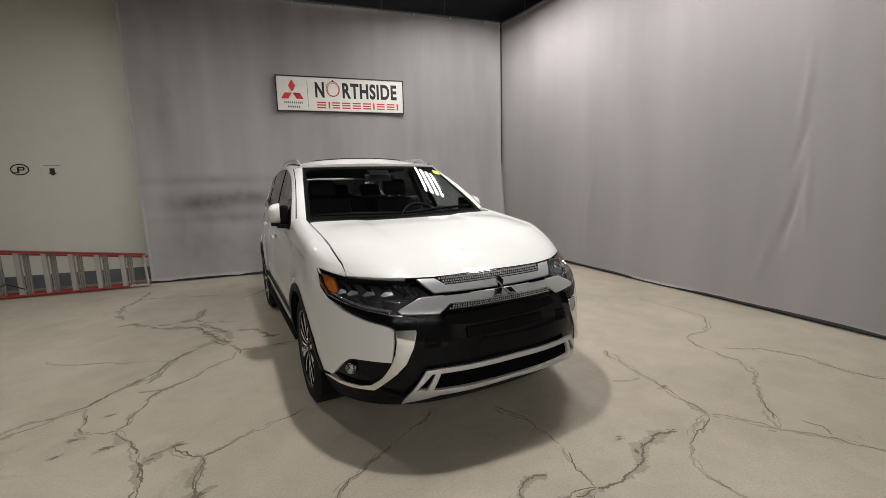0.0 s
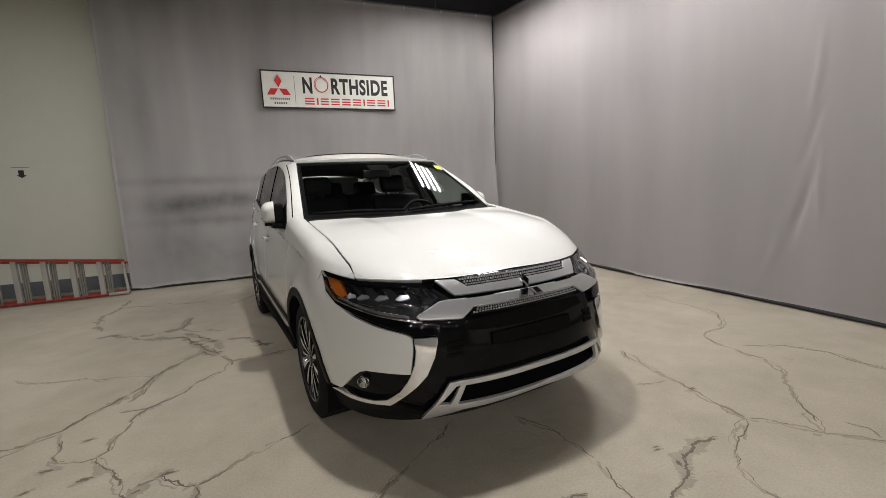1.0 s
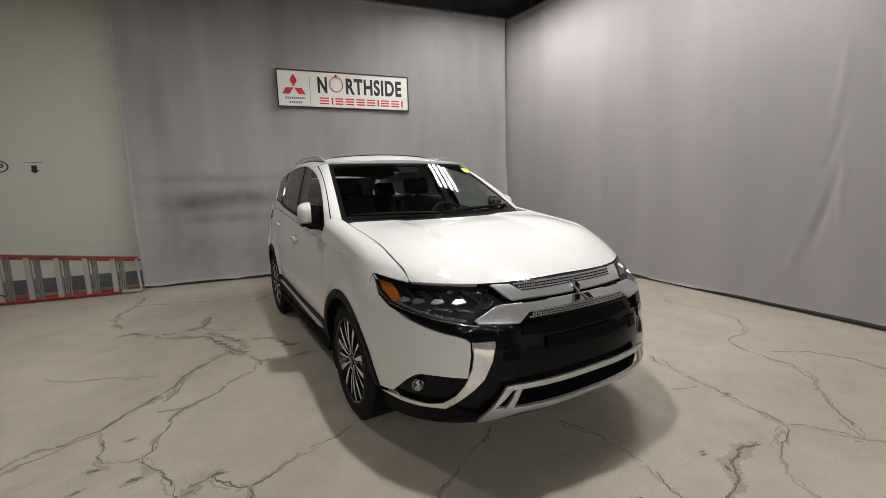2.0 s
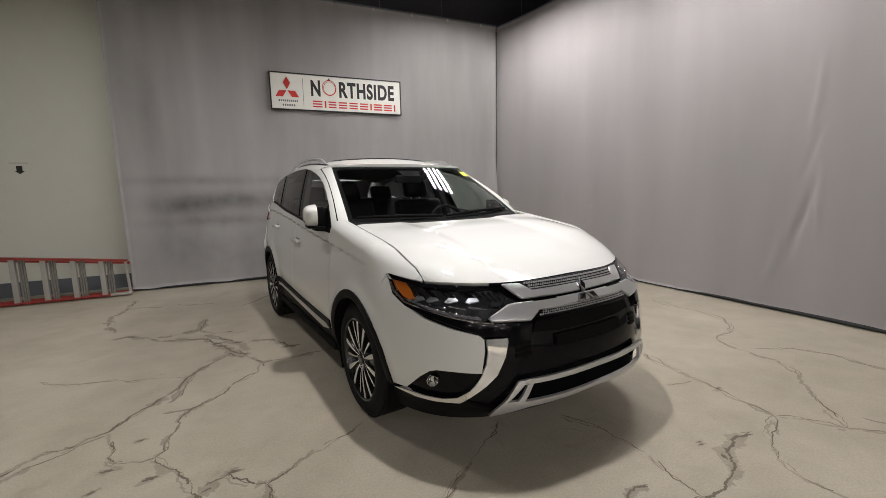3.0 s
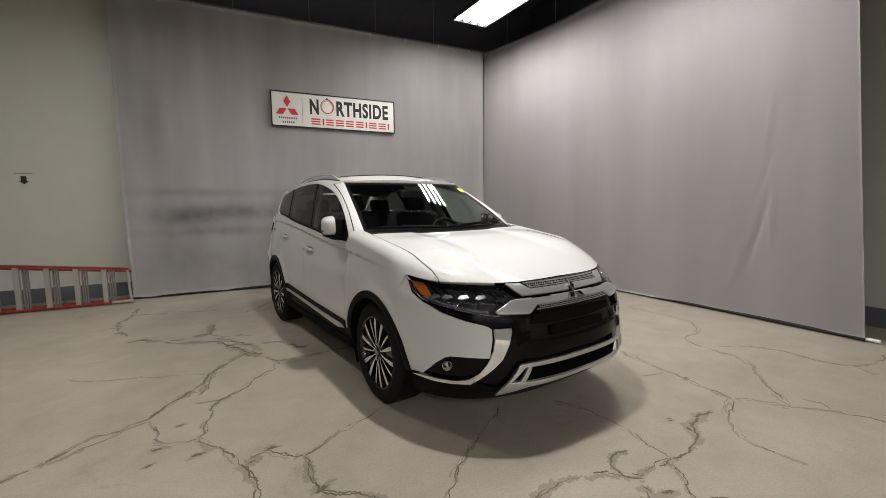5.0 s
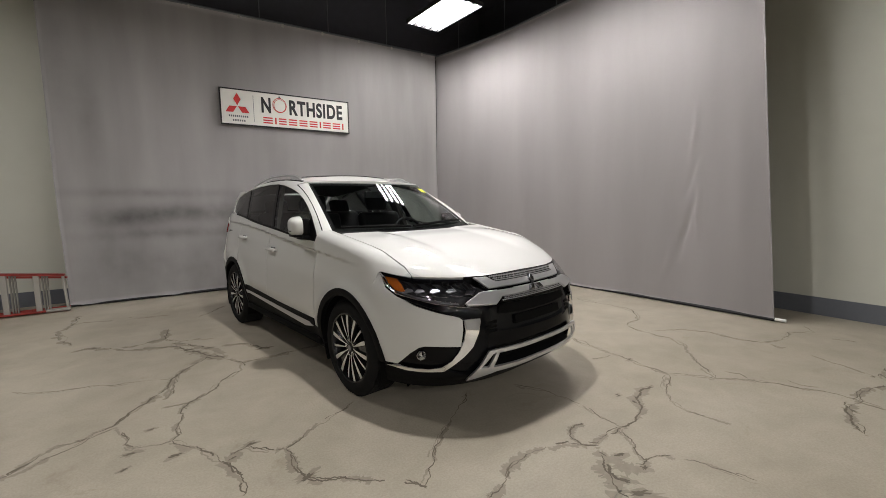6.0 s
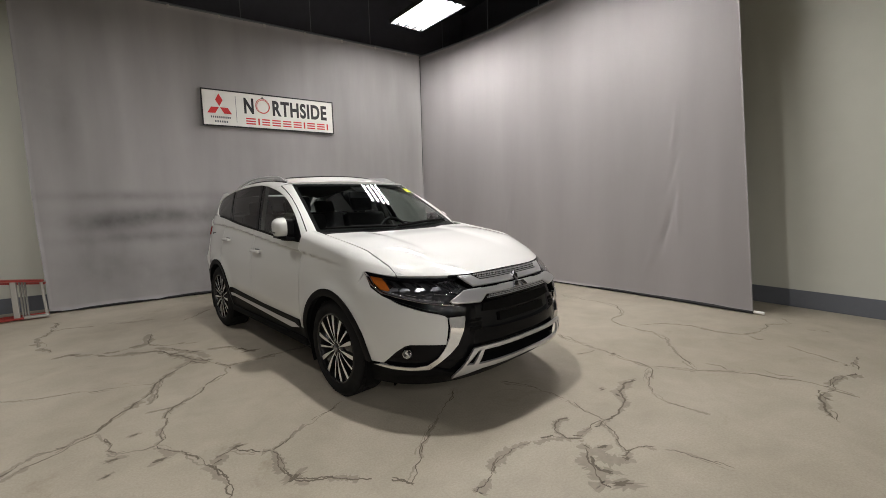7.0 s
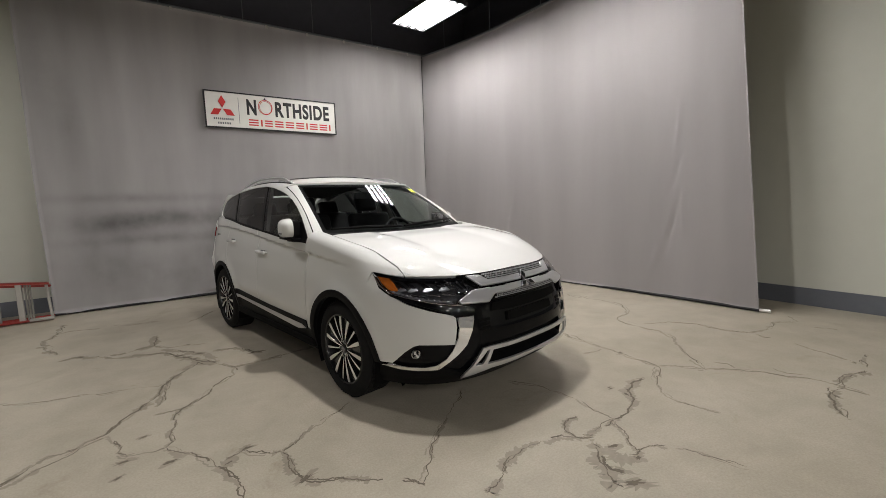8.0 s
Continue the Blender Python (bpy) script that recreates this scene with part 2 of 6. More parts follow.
WHEELBASE, YC, YR = 2.61, -0.15, 2.75
nose = curve((0.16, 0.80), (0.22, 0.88), (0.27, 0.96), (0.31, 1.005), (0.42, 1.045), (0.55, 1.035), (0.65, 1.018), (0.73, 0.998), (0.79, 0.966), (0.85, 0.922), (0.91, 0.862), (0.97, 0.755), (1.1, 0.45), (1.3, 0.30))
square = curve((0.2, 2.6), (0.6, 2.6), (0.76, 2.55), (0.92, 2.25), (1.2, 2.1))
tail = curve((0.2, 0.80), (0.5, 0.93), (0.8, 0.93), (1.1, 0.88), (1.3, 0.78), (1.6, 0.5))
half = curve((0.16, 0.79), (0.24, 0.83), (0.34, 0.858), (0.5, 0.873), (0.65, 0.882), (0.8, 0.88), (0.92, 0.868), (1.02, 0.855), (1.12, 0.838), (1.3, 0.79))
ridge = curve((-0.9, 0.892), (-0.7, 0.958), (-0.567, 0.992), (-0.3, 1.052), (0.0, 1.10), (0.3, 1.147), (0.6, 1.19))
crease = curve((-0.4, 0.965), (0.15, 1.0), (0.52, 1.027), (1.342, 1.096), (1.967, 1.153), (2.586, 1.186), (3.2, 1.2))


def top_z(x, y):
    """The height of the bonnet and wings."""
    fall = 0.003 + 0.004 * (1 - ramp(y, -0.7, 0.1))
    q = abs(x) / 0.72
    dome = 0.022 * ramp(y, -0.88, -0.30) * (1 - ramp(y, -0.05, 0.28)) * (1 - min(1.0, q) ** 3)
    dome += 0.013 * math.exp(-((q - 0.80) / 0.20) ** 2) * ramp(y, -0.80, -0.55) * (1 - ramp(y, -0.15, 0.20))
    return ridge(y) + 0.014 + dome - fall * q ** 2.2 - 0.010 * (1 - ramp(q, 0.45, 0.60)) * ramp(y, -0.75, -0.3)


def corner(y):
    return 0.045 + 0.015 * ramp(y, -0.75, -0.3)


def bump(y, z):
    """Swellings of the side: over the wheels, and a hollow under the crease."""
    if not -0.85 < y < 3.4:
        return 0.0
    c = crease(y) - z
    w = -0.040 * ramp(y, -0.25, 0.50) * ramp(c, -0.004, 0.028) * math.exp(-max(0, c) / 0.17) * (1 - 0.6 * ramp(y, 2.6, 3.2))
    w += 0.010 * ramp(y, 0.3, 0.8) * (1 - ramp(y, 1.9, 2.3)) * math.exp(-((z - 0.52 - 0.03 * y) / 0.055) ** 2)
    a = 0.0 if y < 1.3 else WHEELBASE
    return w + 0.022 * math.exp(-((math.hypot(y - a, z - 0.34) - 0.43) / 0.07) ** 2) * ramp(z, 0.25, 0.5)


def side_x(y, z):
    """The half width of the body at y and height z, before the shoulder is rounded."""
    w = half(z) + bump(y, z)
    if y < YC:
        n, e = square(z), min(1.0, (YC - y) / (nose(z) + YC))
        return w * (1 - e ** n) ** (1 / n)
    if y > 1.9:
        w -= 0.035 * ramp(y, 1.9, 3.4)
        if y > YR:
            w *= (1 - min(1.0, (y - YR) / tail(z)) ** 2.6) ** (1 / 2.6)
    return w


def inside(x, y, z):
    """Whether a point lies in the lower body, the edge between its sides and its top being rounded."""
    x = abs(x)
    w = half(z) + bump(y, z)
    if y < YC:
        n, b = square(z), nose(z) + YC
        p, q = x / w, (YC - y) / b
        r = (p ** n + q ** n) ** (1 / n) or 1e-6
        inset = (1 - r) / (math.hypot((p / r) ** (n - 1) / w, (q / r) ** (n - 1) / b) or 1e-6)
    else:
        inset = side_x(y, z) - x
    if inset <= 0:
        return False
    if y > 0.55:
        return True
    d, k = top_z(x, y) - z, corner(y)
    if d <= 0:
        return False
    return max(0, k - inset) ** 2 + max(0, k - d) ** 2 < k * k


def reach(c, p):
    """The last point of the way from c to p that lies in the body."""
    lo, hi = 0.0, 1.0
    for _ in range(22):
        m = (lo + hi) / 2
        if inside(*(c + (p - c) * m)):
            lo = m
        else:
            hi = m
    return c + (p - c) * lo


def wall(a, z):
    """A point of the outer skin: a in degrees round the nose from its middle, past 90 in centimetres along the side."""
    g = abs(a)
    if g <= 90:
        n, b, t = square(z), nose(z) + YC, math.radians(g)
        r = (math.sin(t) ** n + max(0, math.cos(t)) ** n) ** (-1 / n)
        y = YC - b * r * math.cos(t)
        x = half(z) * r * math.sin(t)
        x *= 1 + bump(y, z) / half(z)
    else:
        y = YC + (g - 90) / 100
        x = side_x(y, z)
    p = Vector((math.copysign(x, a), y, z))
    if y < 0.55 and top_z(x, y) - z < corner(y) * 1.3:
        p = reach(Vector((0, max(y, YC), z)), p)
    return p


def side(y, z):
    """A point of the right-hand skin at y, z."""
    p = Vector((-side_x(y, z), y, z))
    if y < 0.55 and top_z(p.x, y) - z < corner(y) * 1.6:
        p = reach(Vector((-0.3, y, z)), p)
    return p


def top(x, y):
    """A point of the bonnet at x, y."""
    z = top_z(x, y)
    return reach(Vector((x, y, z - 0.35)), Vector((x, y, z + 0.001)))


def wing(y, f):
    """A point of the right-hand wing at y, f degrees up round its inner middle."""
    f = math.radians(f)
    c = Vector((-0.35, y, 0.75))
    return reach(c, c + Vector((-math.cos(f), 0, math.sin(f))) * 0.9)


def wing_angle(x, z):
    return math.degrees(math.atan2(z - 0.75, -0.35 - x))


def glass_x(y, z):
    """The half width of the cabin at y and height z."""
    q = (z - 1.1) / 0.5
    return 0.838 - 0.160 * max(0, q) ** 1.25 - 0.055 * ramp(y, 1.9, 3.6) - 0.24 * max(0, (y - 2.75) / 0.9) ** 2


def cabin(y, z):
    return Vector((-glass_x(y, z), y, z))


def screen(u, v):
    """The windscreen: u from -1 to 1 across, v from 0 at the foot to 1 at the head."""
    f, h = 1 - u * u, 1 - abs(u) ** 2.3
    foot = Vector((0.738 * u, 0.411 - 0.10 * f, 1.157 - 0.004 * f))
    head = Vector((0.625 * u, 1.075 - 0.09 * h, 1.578 + 0.003 * h))
    return foot.lerp(head, v) + Vector((0, -0.35, 0.5)) * 0.075 * v * (1 - v)


# ---- builders ----
def mesh_object(name, verts, faces, mat, parent=None, label="", smooth=True, normals=None):
    me = bpy.data.meshes.new(name)
    me.from_pydata([tuple(v) for v in verts], [], faces)
    me.materials.append(mat)
    me.polygons.foreach_set("use_smooth", [smooth] * len(me.polygons))
    if normals:
        me.normals_split_custom_set_from_vertices([tuple(v) for v in normals])
    ob = new(name, me)
    ob.parent = parent
    return tagged(ob, label)


def part(name, bm, mat, parent=None, label="", smooth=True, angle=0.7):
    me = bpy.data.meshes.new(name)
    bm.normal_update()
    if smooth:
        for f in bm.faces:
            f.smooth = True
        for e in bm.edges:
            if len(e.link_faces) == 2 and e.calc_face_angle(0) > angle:
                e.smooth = False
    bm.to_mesh(me)
    bm.free()
    me.materials.append(mat)
    ob = new(name, me)
    ob.parent = parent
    return tagged(ob, label)


def group_of(name, m, label, category, group=""):
    ob = new(name)
    ob.matrix_basis = m
    ob.empty_display_size = 0.1
    return tagged(ob, label, category, group)


def add_box(bm, size, m=None, bevel=0.0, segs=2):
    made = bmesh.ops.create_cube(bm, size=1.0)["verts"]
    bmesh.ops.scale(bm, vec=size, verts=made)
    if bevel:
        edges = list({e for v in made for e in v.link_edges})
        made = list({v for f in bmesh.ops.bevel(bm, geom=edges, offset=bevel, segments=segs, affect="EDGES", profile=0.6)["faces"] for v in f.verts} | {v for v in made if v.is_valid})
    if m is not None:
        bmesh.ops.transform(bm, matrix=m, verts=made)
    return made


def box(size, m=None, bevel=0.0, segs=2):
    bm = bmesh.new()
    add_box(bm, size, m, bevel, segs)
    return bm


def add_tube(bm, path, radius, sides=10, cap=True):
    """A round bar along a path; radius a number or one for each point."""
    path = [Vector(p) for p in path]
    rings = []
    up = Vector((0, 0, 1))
    for i, p in enumerate(path):
        d = (path[min(i + 1, len(path) - 1)] - path[max(i - 1, 0)]).normalized()
        a = d.cross(up)
        if a.length < 0.05:
            a = d.cross(Vector((1, 0, 0)))
        a.normalize()
        b = d.cross(a)
        r = radius[i] if isinstance(radius, (list, tuple)) else radius
        rings.append([bm.verts.new(p + (a * math.cos(k * math.tau / sides) + b * math.sin(k * math.tau / sides)) * r) for k in range(sides)])
    for p, q in zip(rings, rings[1:]):
        for k in range(sides):
            bm.faces.new((p[k], p[(k + 1) % sides], q[(k + 1) % sides], q[k]))
    if cap:
        bm.faces.new(rings[0][::-1])
        bm.faces.new(rings[-1])
    bmesh.ops.recalc_face_normals(bm, faces=bm.faces)


def tube(path, radius, sides=10):
    bm = bmesh.new()
    add_tube(bm, path, radius, sides)
    return bm


def add_disc(bm, r0, r1, depth, m, sides=32):
    made = bmesh.ops.create_cone(bm, cap_ends=True, segments=sides, radius1=r0, radius2=r1, depth=depth)["verts"]
    bmesh.ops.transform(bm, matrix=m, verts=made)


def spun(profile, sides=64, closed=False):
    """A body of revolution about x from pairs of x, radius."""
    bm = bmesh.new()
    rings = [[bm.verts.new((x, r * math.cos(k * math.tau / sides), r * math.sin(k * math.tau / sides))) for k in range(sides)] for x, r in profile]
    loops = list(zip(rings, rings[1:])) + ([(rings[-1], rings[0])] if closed else [])
    for p, q in loops:
        for k in range(sides):
            bm.faces.new((p[k], p[(k + 1) % sides], q[(k + 1) % sides], q[k]))
    bmesh.ops.recalc_face_normals(bm, faces=bm.faces)
    return bm


def rounded(poly, times=2, keep=0.25):
    """A polygon with its corners cut round."""
    for _ in range(times):
        poly = [q for a, b in zip(poly, poly[1:] + poly[:1]) for q in ((a[0] + (b[0] - a[0]) * keep, a[1] + (b[1] - a[1]) * keep), (b[0] + (a[0] - b[0]) * keep, b[1] + (a[1] - b[1]) * keep))]
    return poly


CORE = Vector((0, 1.2, 0.7))


def panel(name, polys, fn, mat, parent, off=0.0, thick=0.012, step=(0.04, 0.04), h=(0.003, 0.003), label="", flip=False, core=CORE, edge=0.002):
    """A sheet of the surface fn within flat outlines, lifted by off, with a turned-in edge of the given depth."""
    if isinstance(polys[0][0], (int, float)):
        polys = [polys]
    bm = bmesh.new()
    for poly in polys:
        f = bm.faces.new([bm.verts.new((u / step[0], v / step[1], 0)) for u, v in poly])
        f.normal_update()
        bmesh.ops.triangulate(bm, faces=[f], ngon_method="EAR_CLIP")
    for axis in (0, 1):
        lo, hi = min(v.co[axis] for v in bm.verts), max(v.co[axis] for v in bm.verts)
        n = max(1, math.ceil(hi - lo))
        for k in range(1, n):
            co, no = [0, 0, 0], [0, 0, 0]
            co[axis], no[axis] = lo + (hi - lo) * k / n, 1
            bmesh.ops.bisect_plane(bm, geom=bm.verts[:] + bm.edges[:] + bm.faces[:], dist=1e-5, plane_co=co, plane_no=no)
    bmesh.ops.remove_doubles(bm, verts=bm.verts, dist=1e-4)
    bm.verts.index_update()
    pts, nor = [], []
    for v in bm.verts:
        u, w = v.co.x * step[0], v.co.y * step[1]
        p = fn(u, w)
        a, b = fn(u + h[0], w) - p, fn(u, w + h[1]) - p
        if a.length < 1e-9 or b.length < 1e-9:
            a, b = p - fn(u - h[0], w), p - fn(u, w - h[1])
        n = a.cross(b)
        n = n.normalized() if n.length > 1e-12 else Vector((0, 0, 1))
        if n.dot(p - core) < 0:
            n = -n
        pts.append(p + n * off)
        nor.append(n)
    faces = []
    for f in bm.faces:
        ids = [v.index for v in f.verts]
        n = (pts[ids[1]] - pts[ids[0]]).cross(pts[ids[2]] - pts[ids[0]])
        if n.dot(nor[ids[0]]) < 0:
            ids.reverse()
        faces.append(ids)
    ring = {}
    for e in bm.edges:
        if len(e.link_faces) == 1:
            a, b = e.verts[0].index, e.verts[1].index
            face = next(ids for ids in faces if a in ids and b in ids)
            i = face.index(a)
            if face[(i + 1) % len(face)] != b:
                a, b = b, a
            ring[a] = b
    before = {b: a for a, b in ring.items()}
    extra = {}
    for a in ring:
        t = pts[ring[a]] - pts[before.get(a, a)]
        out = t.cross(nor[a])
        out = out.normalized() if out.length > 1e-9 else nor[a]
        for key, q, m in ((0, pts[a], nor[a]), (1, pts[a] + out * edge - nor[a] * edge, out), (2, pts[a] + out * edge - nor[a] * thick, out)):
            extra[a, key] = len(pts)
            pts.append(q)
            nor.append(m)
    for a, b in ring.items():
        for key in (0, 1):
            if (b, key) in extra:
                faces.append([extra[b, key], extra[a, key], extra[a, key + 1], extra[b, key + 1]])
    bm.free()
    if flip:
        pts, nor = [Vector((-p.x, p.y, p.z)) for p in pts], [Vector((-n.x, n.y, n.z)) for n in nor]
        faces = [f[::-1] for f in faces]
    return mesh_object(name, pts, faces, mat, parent, label, True, nor)


def both(name, polys, fn, mat, parent, **more):
    return panel(name, polys, fn, mat, parent, **more), panel(name, polys, fn, mat, parent, flip=True, **more)


# ---- the room ----
X0, X1, Y0, Y1, H = -11.0, 5.45, -16.0, 8.25, 5.6
LAMP_H = 4.5


def slab(name, size, centre, mat, label=""):
    ob = part(name, box(size, pose(*centre)), mat, None, label, smooth=False)
    return tagged(ob, kind="structure")


floor = tagged(part("floor", box((X1 - X0 + 0.4, Y1 - Y0 + 0.4, 0.2), pose((X0 + X1) / 2, (Y0 + Y1) / 2, -0.1)), M_FLOOR, None, "cracked and patched beige sealed concrete floor", smooth=False), kind="structure", category="floor")
slab("ceiling", (X1 - X0 + 0.4, Y1 - Y0 + 0.4, 0.2), ((X0 + X1) / 2, (Y0 + Y1) / 2, H + 0.1), M_CEIL, "high ceiling painted matt black")
slab("wall_north", (X1 - X0 + 0.4, 0.2, H), ((X0 + X1) / 2, Y1 + 0.1, H / 2), M_WALL, "cream painted wall behind the backdrop")
slab("wall_south", (X1 - X0 + 0.4, 0.2, H), ((X0 + X1) / 2, Y0 - 0.1, H / 2), M_FARWALL, "grey painted wall")
slab("wall_east", (0.2, Y1 - Y0, H), (X1 + 0.1, (Y0 + Y1) / 2, H / 2), M_WALL, "cream painted wall beside the backdrop")
slab("wall_west", (0.2, Y1 - Y0, H), (X0 - 0.1, (Y0 + Y1) / 2, H / 2), M_FARWALL, "grey painted wall")
slab("trim", (X1 - X0, 0.03, H - 4.46), ((X0 + X1) / 2, Y1 - 0.015, (H + 4.46) / 2), M_CEIL, "upper wall painted matt black")
slab("trim", (0.03, Y1 - Y0 - 0.04, H - 4.46), (X1 - 0.015, (Y0 + Y1) / 2 - 0.02, (H + 4.46) / 2), M_CEIL, "upper wall painted matt black")
slab("baseboard", (X1 - X0, 0.012, 0.21), ((X0 + X1) / 2, Y1 - 0.006, 0.105), M_BAND, "dark grey painted band at the wall's foot")
slab("baseboard", (0.012, Y1 - Y0 - 0.02, 0.21), (X1 - 0.006, (Y0 + Y1) / 2 - 0.01, 0.105), M_BAND, "dark grey painted band at the wall's foot")


# ---- backdrop curtains ----
def fold(s, z, ridges):
    """Depth of the hanging cloth: broad waves, a few long creases."""
    d = 0.008 * math.sin(s * 2.1 + 0.6 * math.sin(z * 0.9)) + 0.004 * math.sin(s * 5.3 + 1.3 + 0.3 * z)
    d += 0.010 * (noise.noise(Vector((s * 1.7, z * 0.35, 3.1))))
    d += 0.004 * (noise.noise(Vector((s * 5, z * 1.1, 7.7))))
    for at, low, high, lean, deep, wide in ridges:
        c = at + lean * (z - low) + 0.03 * noise.noise(Vector((z * 3.0, at, 0.5)))
        d += 0.95 * deep * math.exp(-((s - c) / wide) ** 2) * ramp(z, low - 0.25, low + 0.3) * (1 - ramp(z, high - 0.4, high + 0.3))
    return d


def curtain(name, length, height, place, ridges, mat, label, ns, nz):
    """A cloth hung from a rail; place(s, z, d) gives its points, d being the depth of the folds."""
    thing = group_of(name, Matrix.Identity(4), label, "curtain")
    verts, faces = [], []
    for i in range(ns + 1):
        for j in range(nz + 1):
            s, z = length * i / ns, 0.025 + (height - 0.025) * j / nz
            verts.append(place(s, z, fold(s, z, ridges)))
    for i in range(ns):
        for j in range(nz):
            a = i * (nz + 1) + j
            faces.append((a, a + 1, a + nz + 2, a + nz + 1))
    n = len(verts)
    back = [place(length * i / ns, 0.025 + (height - 0.025) * j / nz, fold(length * i / ns, 0.025 + (height - 0.025) * j / nz, ridges) - 0.004) for i in range(ns + 1) for j in range(nz + 1)]
    verts += back
    faces += [tuple(n + k for k in f[::-1]) for f in faces]
    rim = [i * (nz + 1) for i in range(ns + 1)] + [ns * (nz + 1) + j for j in range(1, nz + 1)] + [i * (nz + 1) + nz for i in range(ns - 1, -1, -1)] + [j for j in range(nz - 1, 0, -1)]
    for a, b in zip(rim, rim[1:] + rim[:1]):
        faces.append((a, n + a, n + b, b))
    mesh_object("cloth", verts, faces, mat, thing)
    return thing


def back_place(s, z, d):
    x = -2.10 - 0.05 * ramp(z, 0, 2) + s * (6.185 + 0.03 * ramp(z, 0, 3)) / 6.17
    return (x, 7.80 + 0.17 * ramp(z, 0.0, 2.2) - d, z)


side_line = curve((0.0, 4.125), (0.35, 4.215), (1.1, 4.36), (2.0, 4.47), (3.1, 4.51), (4.6, 4.62), (6.08, 4.68))


def side_place(s, z, d):
    drift = 0.30 * (z / 3.5) * ramp(s, 4.5, 6.05)
    return (side_line(s) - d, 8.03 - s + drift, z)


back_curtain = curtain("backdrop_curtain", 6.17, 4.42, back_place, [(1.25, 0.1, 1.0, 0.10, 0.012, 0.08), (0.5, 1.4, 4.2, 0.02, 0.012, 0.15), (1.05, 1.8, 4.2, -0.01, 0.012, 0.12), (2.6, 2.6, 4.4, 0.03, 0.014, 0.16), (4.6, 1.0, 4.2, 0.0, 0.012, 0.14), (5.5, 0.4, 4.2, 0.01, 0.010, 0.12)], M_CLOTH_BACK, "grey cloth studio backdrop hung along the wall, with smudges low down and painted shade by the car", 120, 60)
side_curtain = curtain("backdrop_curtain", 6.05, 4.42, side_place, [(5.02, 0.75, 1.22, 0.26, -0.040, 0.035), (5.10, 1.55, 1.75, 0.42, -0.030, 0.030), (5.24, 0.95, 1.45, -0.02, 0.022, 0.030), (5.15, 1.95, 2.5, 0.10, 0.018, 0.040), (4.80, 0.35, 0.8, 0.25, 0.014, 0.05), (4.5, 1.6, 4.2, 0.03, 0.014, 0.16), (3.3, 2.2, 4.2, -0.02, 0.012, 0.14), (2.2, 0.5, 1.3, 0.12, 0.016, 0.06), (1.0, 0.2, 4.2, 0.0, 0.010, 0.14), (5.75, 0.2, 4.2, 0.02, 0.010, 0.12)], M_CLOTH, "grey cloth studio backdrop with creases, hung from the ceiling", 260, 100)
for curt, place_at, length in ((back_curtain, back_place, 6.17), (side_curtain, side_place, 6.05)):
    low = [place_at(length * i / 40, 0.028, -0.012) for i in range(41)]
    part("hem_pipe", tube(low, 0.020, 10), M_DARK, curt, "dark weighted hem along the floor")
    high = [place_at(length * i / 40, 4.425, 0.005) for i in range(41)]
    part("head_rail", tube([(p[0], p[1], p[2] + 0.01) for p in high], 0.018, 8), M_BAND, curt, "thin dark rail")
tagged(part("trim", box((0.30, 0.05, 4.40), pose(4.12, 8.14, 2.2)), M_DARK, None, "dark upright strip in the corner between the backdrops", smooth=False), kind="structure")
end = Vector(side_place(6.05, 0.03, -0.012))
part("pipe_end", tube([end + Vector((0.0, 0.08, 0)), end + Vector((0.012, -0.10, 0.002))], 0.017, 12), M_ENAMEL, side_curtain, "white pipe sticking out of the hem")
for i in range(9):
    p = Vector(back_place(0.4 + i * 0.68, 4.40, 0.012))
    part("clip", box((0.035, 0.012, 0.05), Matrix.Translation(p), 0.003), M_ALU, back_curtain, "bare metal clip")


for i in range(5):
    p = Vector(back_place(0.46 + i * 1.15, 4.42, 0.0))
    part("hanger_rod", tube([p, Vector((p.x, p.y, H))], 0.007, 8), M_BAND, back_curtain, "thin rod holding the rail")
    p = Vector(side_place(0.62 + i * 1.17, 4.42, 0.0))
    part("hanger_rod", tube([p, Vector((p.x, p.y, H))], 0.007, 8), M_BAND, side_curtain, "thin rod holding the rail")


# ---- ceiling lamps ----
def ceiling_lamp(m):
    lamp = group_of("ceiling_lamp", m, "fluorescent ceiling lamp with four bare tubes, switched on", "ceiling lamp", "fluorescent ceiling lamps")
    bm = bmesh.new()
    add_box(bm, (0.66, 1.22, 0.012), pose(0, 0, 0.128))
    for sx in (-1, 1):
        add_box(bm, (0.012, 1.22, 0.062), pose(sx * 0.324, 0, 0.095), 0.002)
    for sy in (-1, 1):
        add_box(bm, (0.64, 0.012, 0.062), pose(0, sy * 0.604, 0.095), 0.002)
    part("housing", bm, M_DARK, lamp, "dark sheet-metal tray", smooth=False)
    for sx in (-0.24, -0.082, 0.082, 0.24):
        part("tube", tube([(sx, -0.57, 0.092), (sx, 0.57, 0.092)], 0.026, 12), M_TUBE, lamp, "glowing tube")
    for sx in (-0.161, 0.0, 0.161):
        part("divider", box((0.008 if sx else 0.022, 1.19, 0.062), pose(sx, 0, 0.091), 0.002), M_DARK, lamp, "dark divider")
    part("hanger", box((0.03, 0.9, 0.03), pose(0, 0, 0.146)), M_DARK, lamp)
    for sy in (-0.4, 0.4):
        part("suspension_rod", tube([(0, sy, 0.15), (0, sy, H - LAMP_H + 0.152)], 0.006, 8), M_DARK, lamp, "thin dark rod up to the ceiling")
    return lamp


lamp = ceiling_lamp(pose(3.12, 6.23, LAMP_H - 0.152, 0, 0, 3))
copy_thing(lamp, pose(3.05, 3.5, LAMP_H - 0.152, 0, 0, 3))


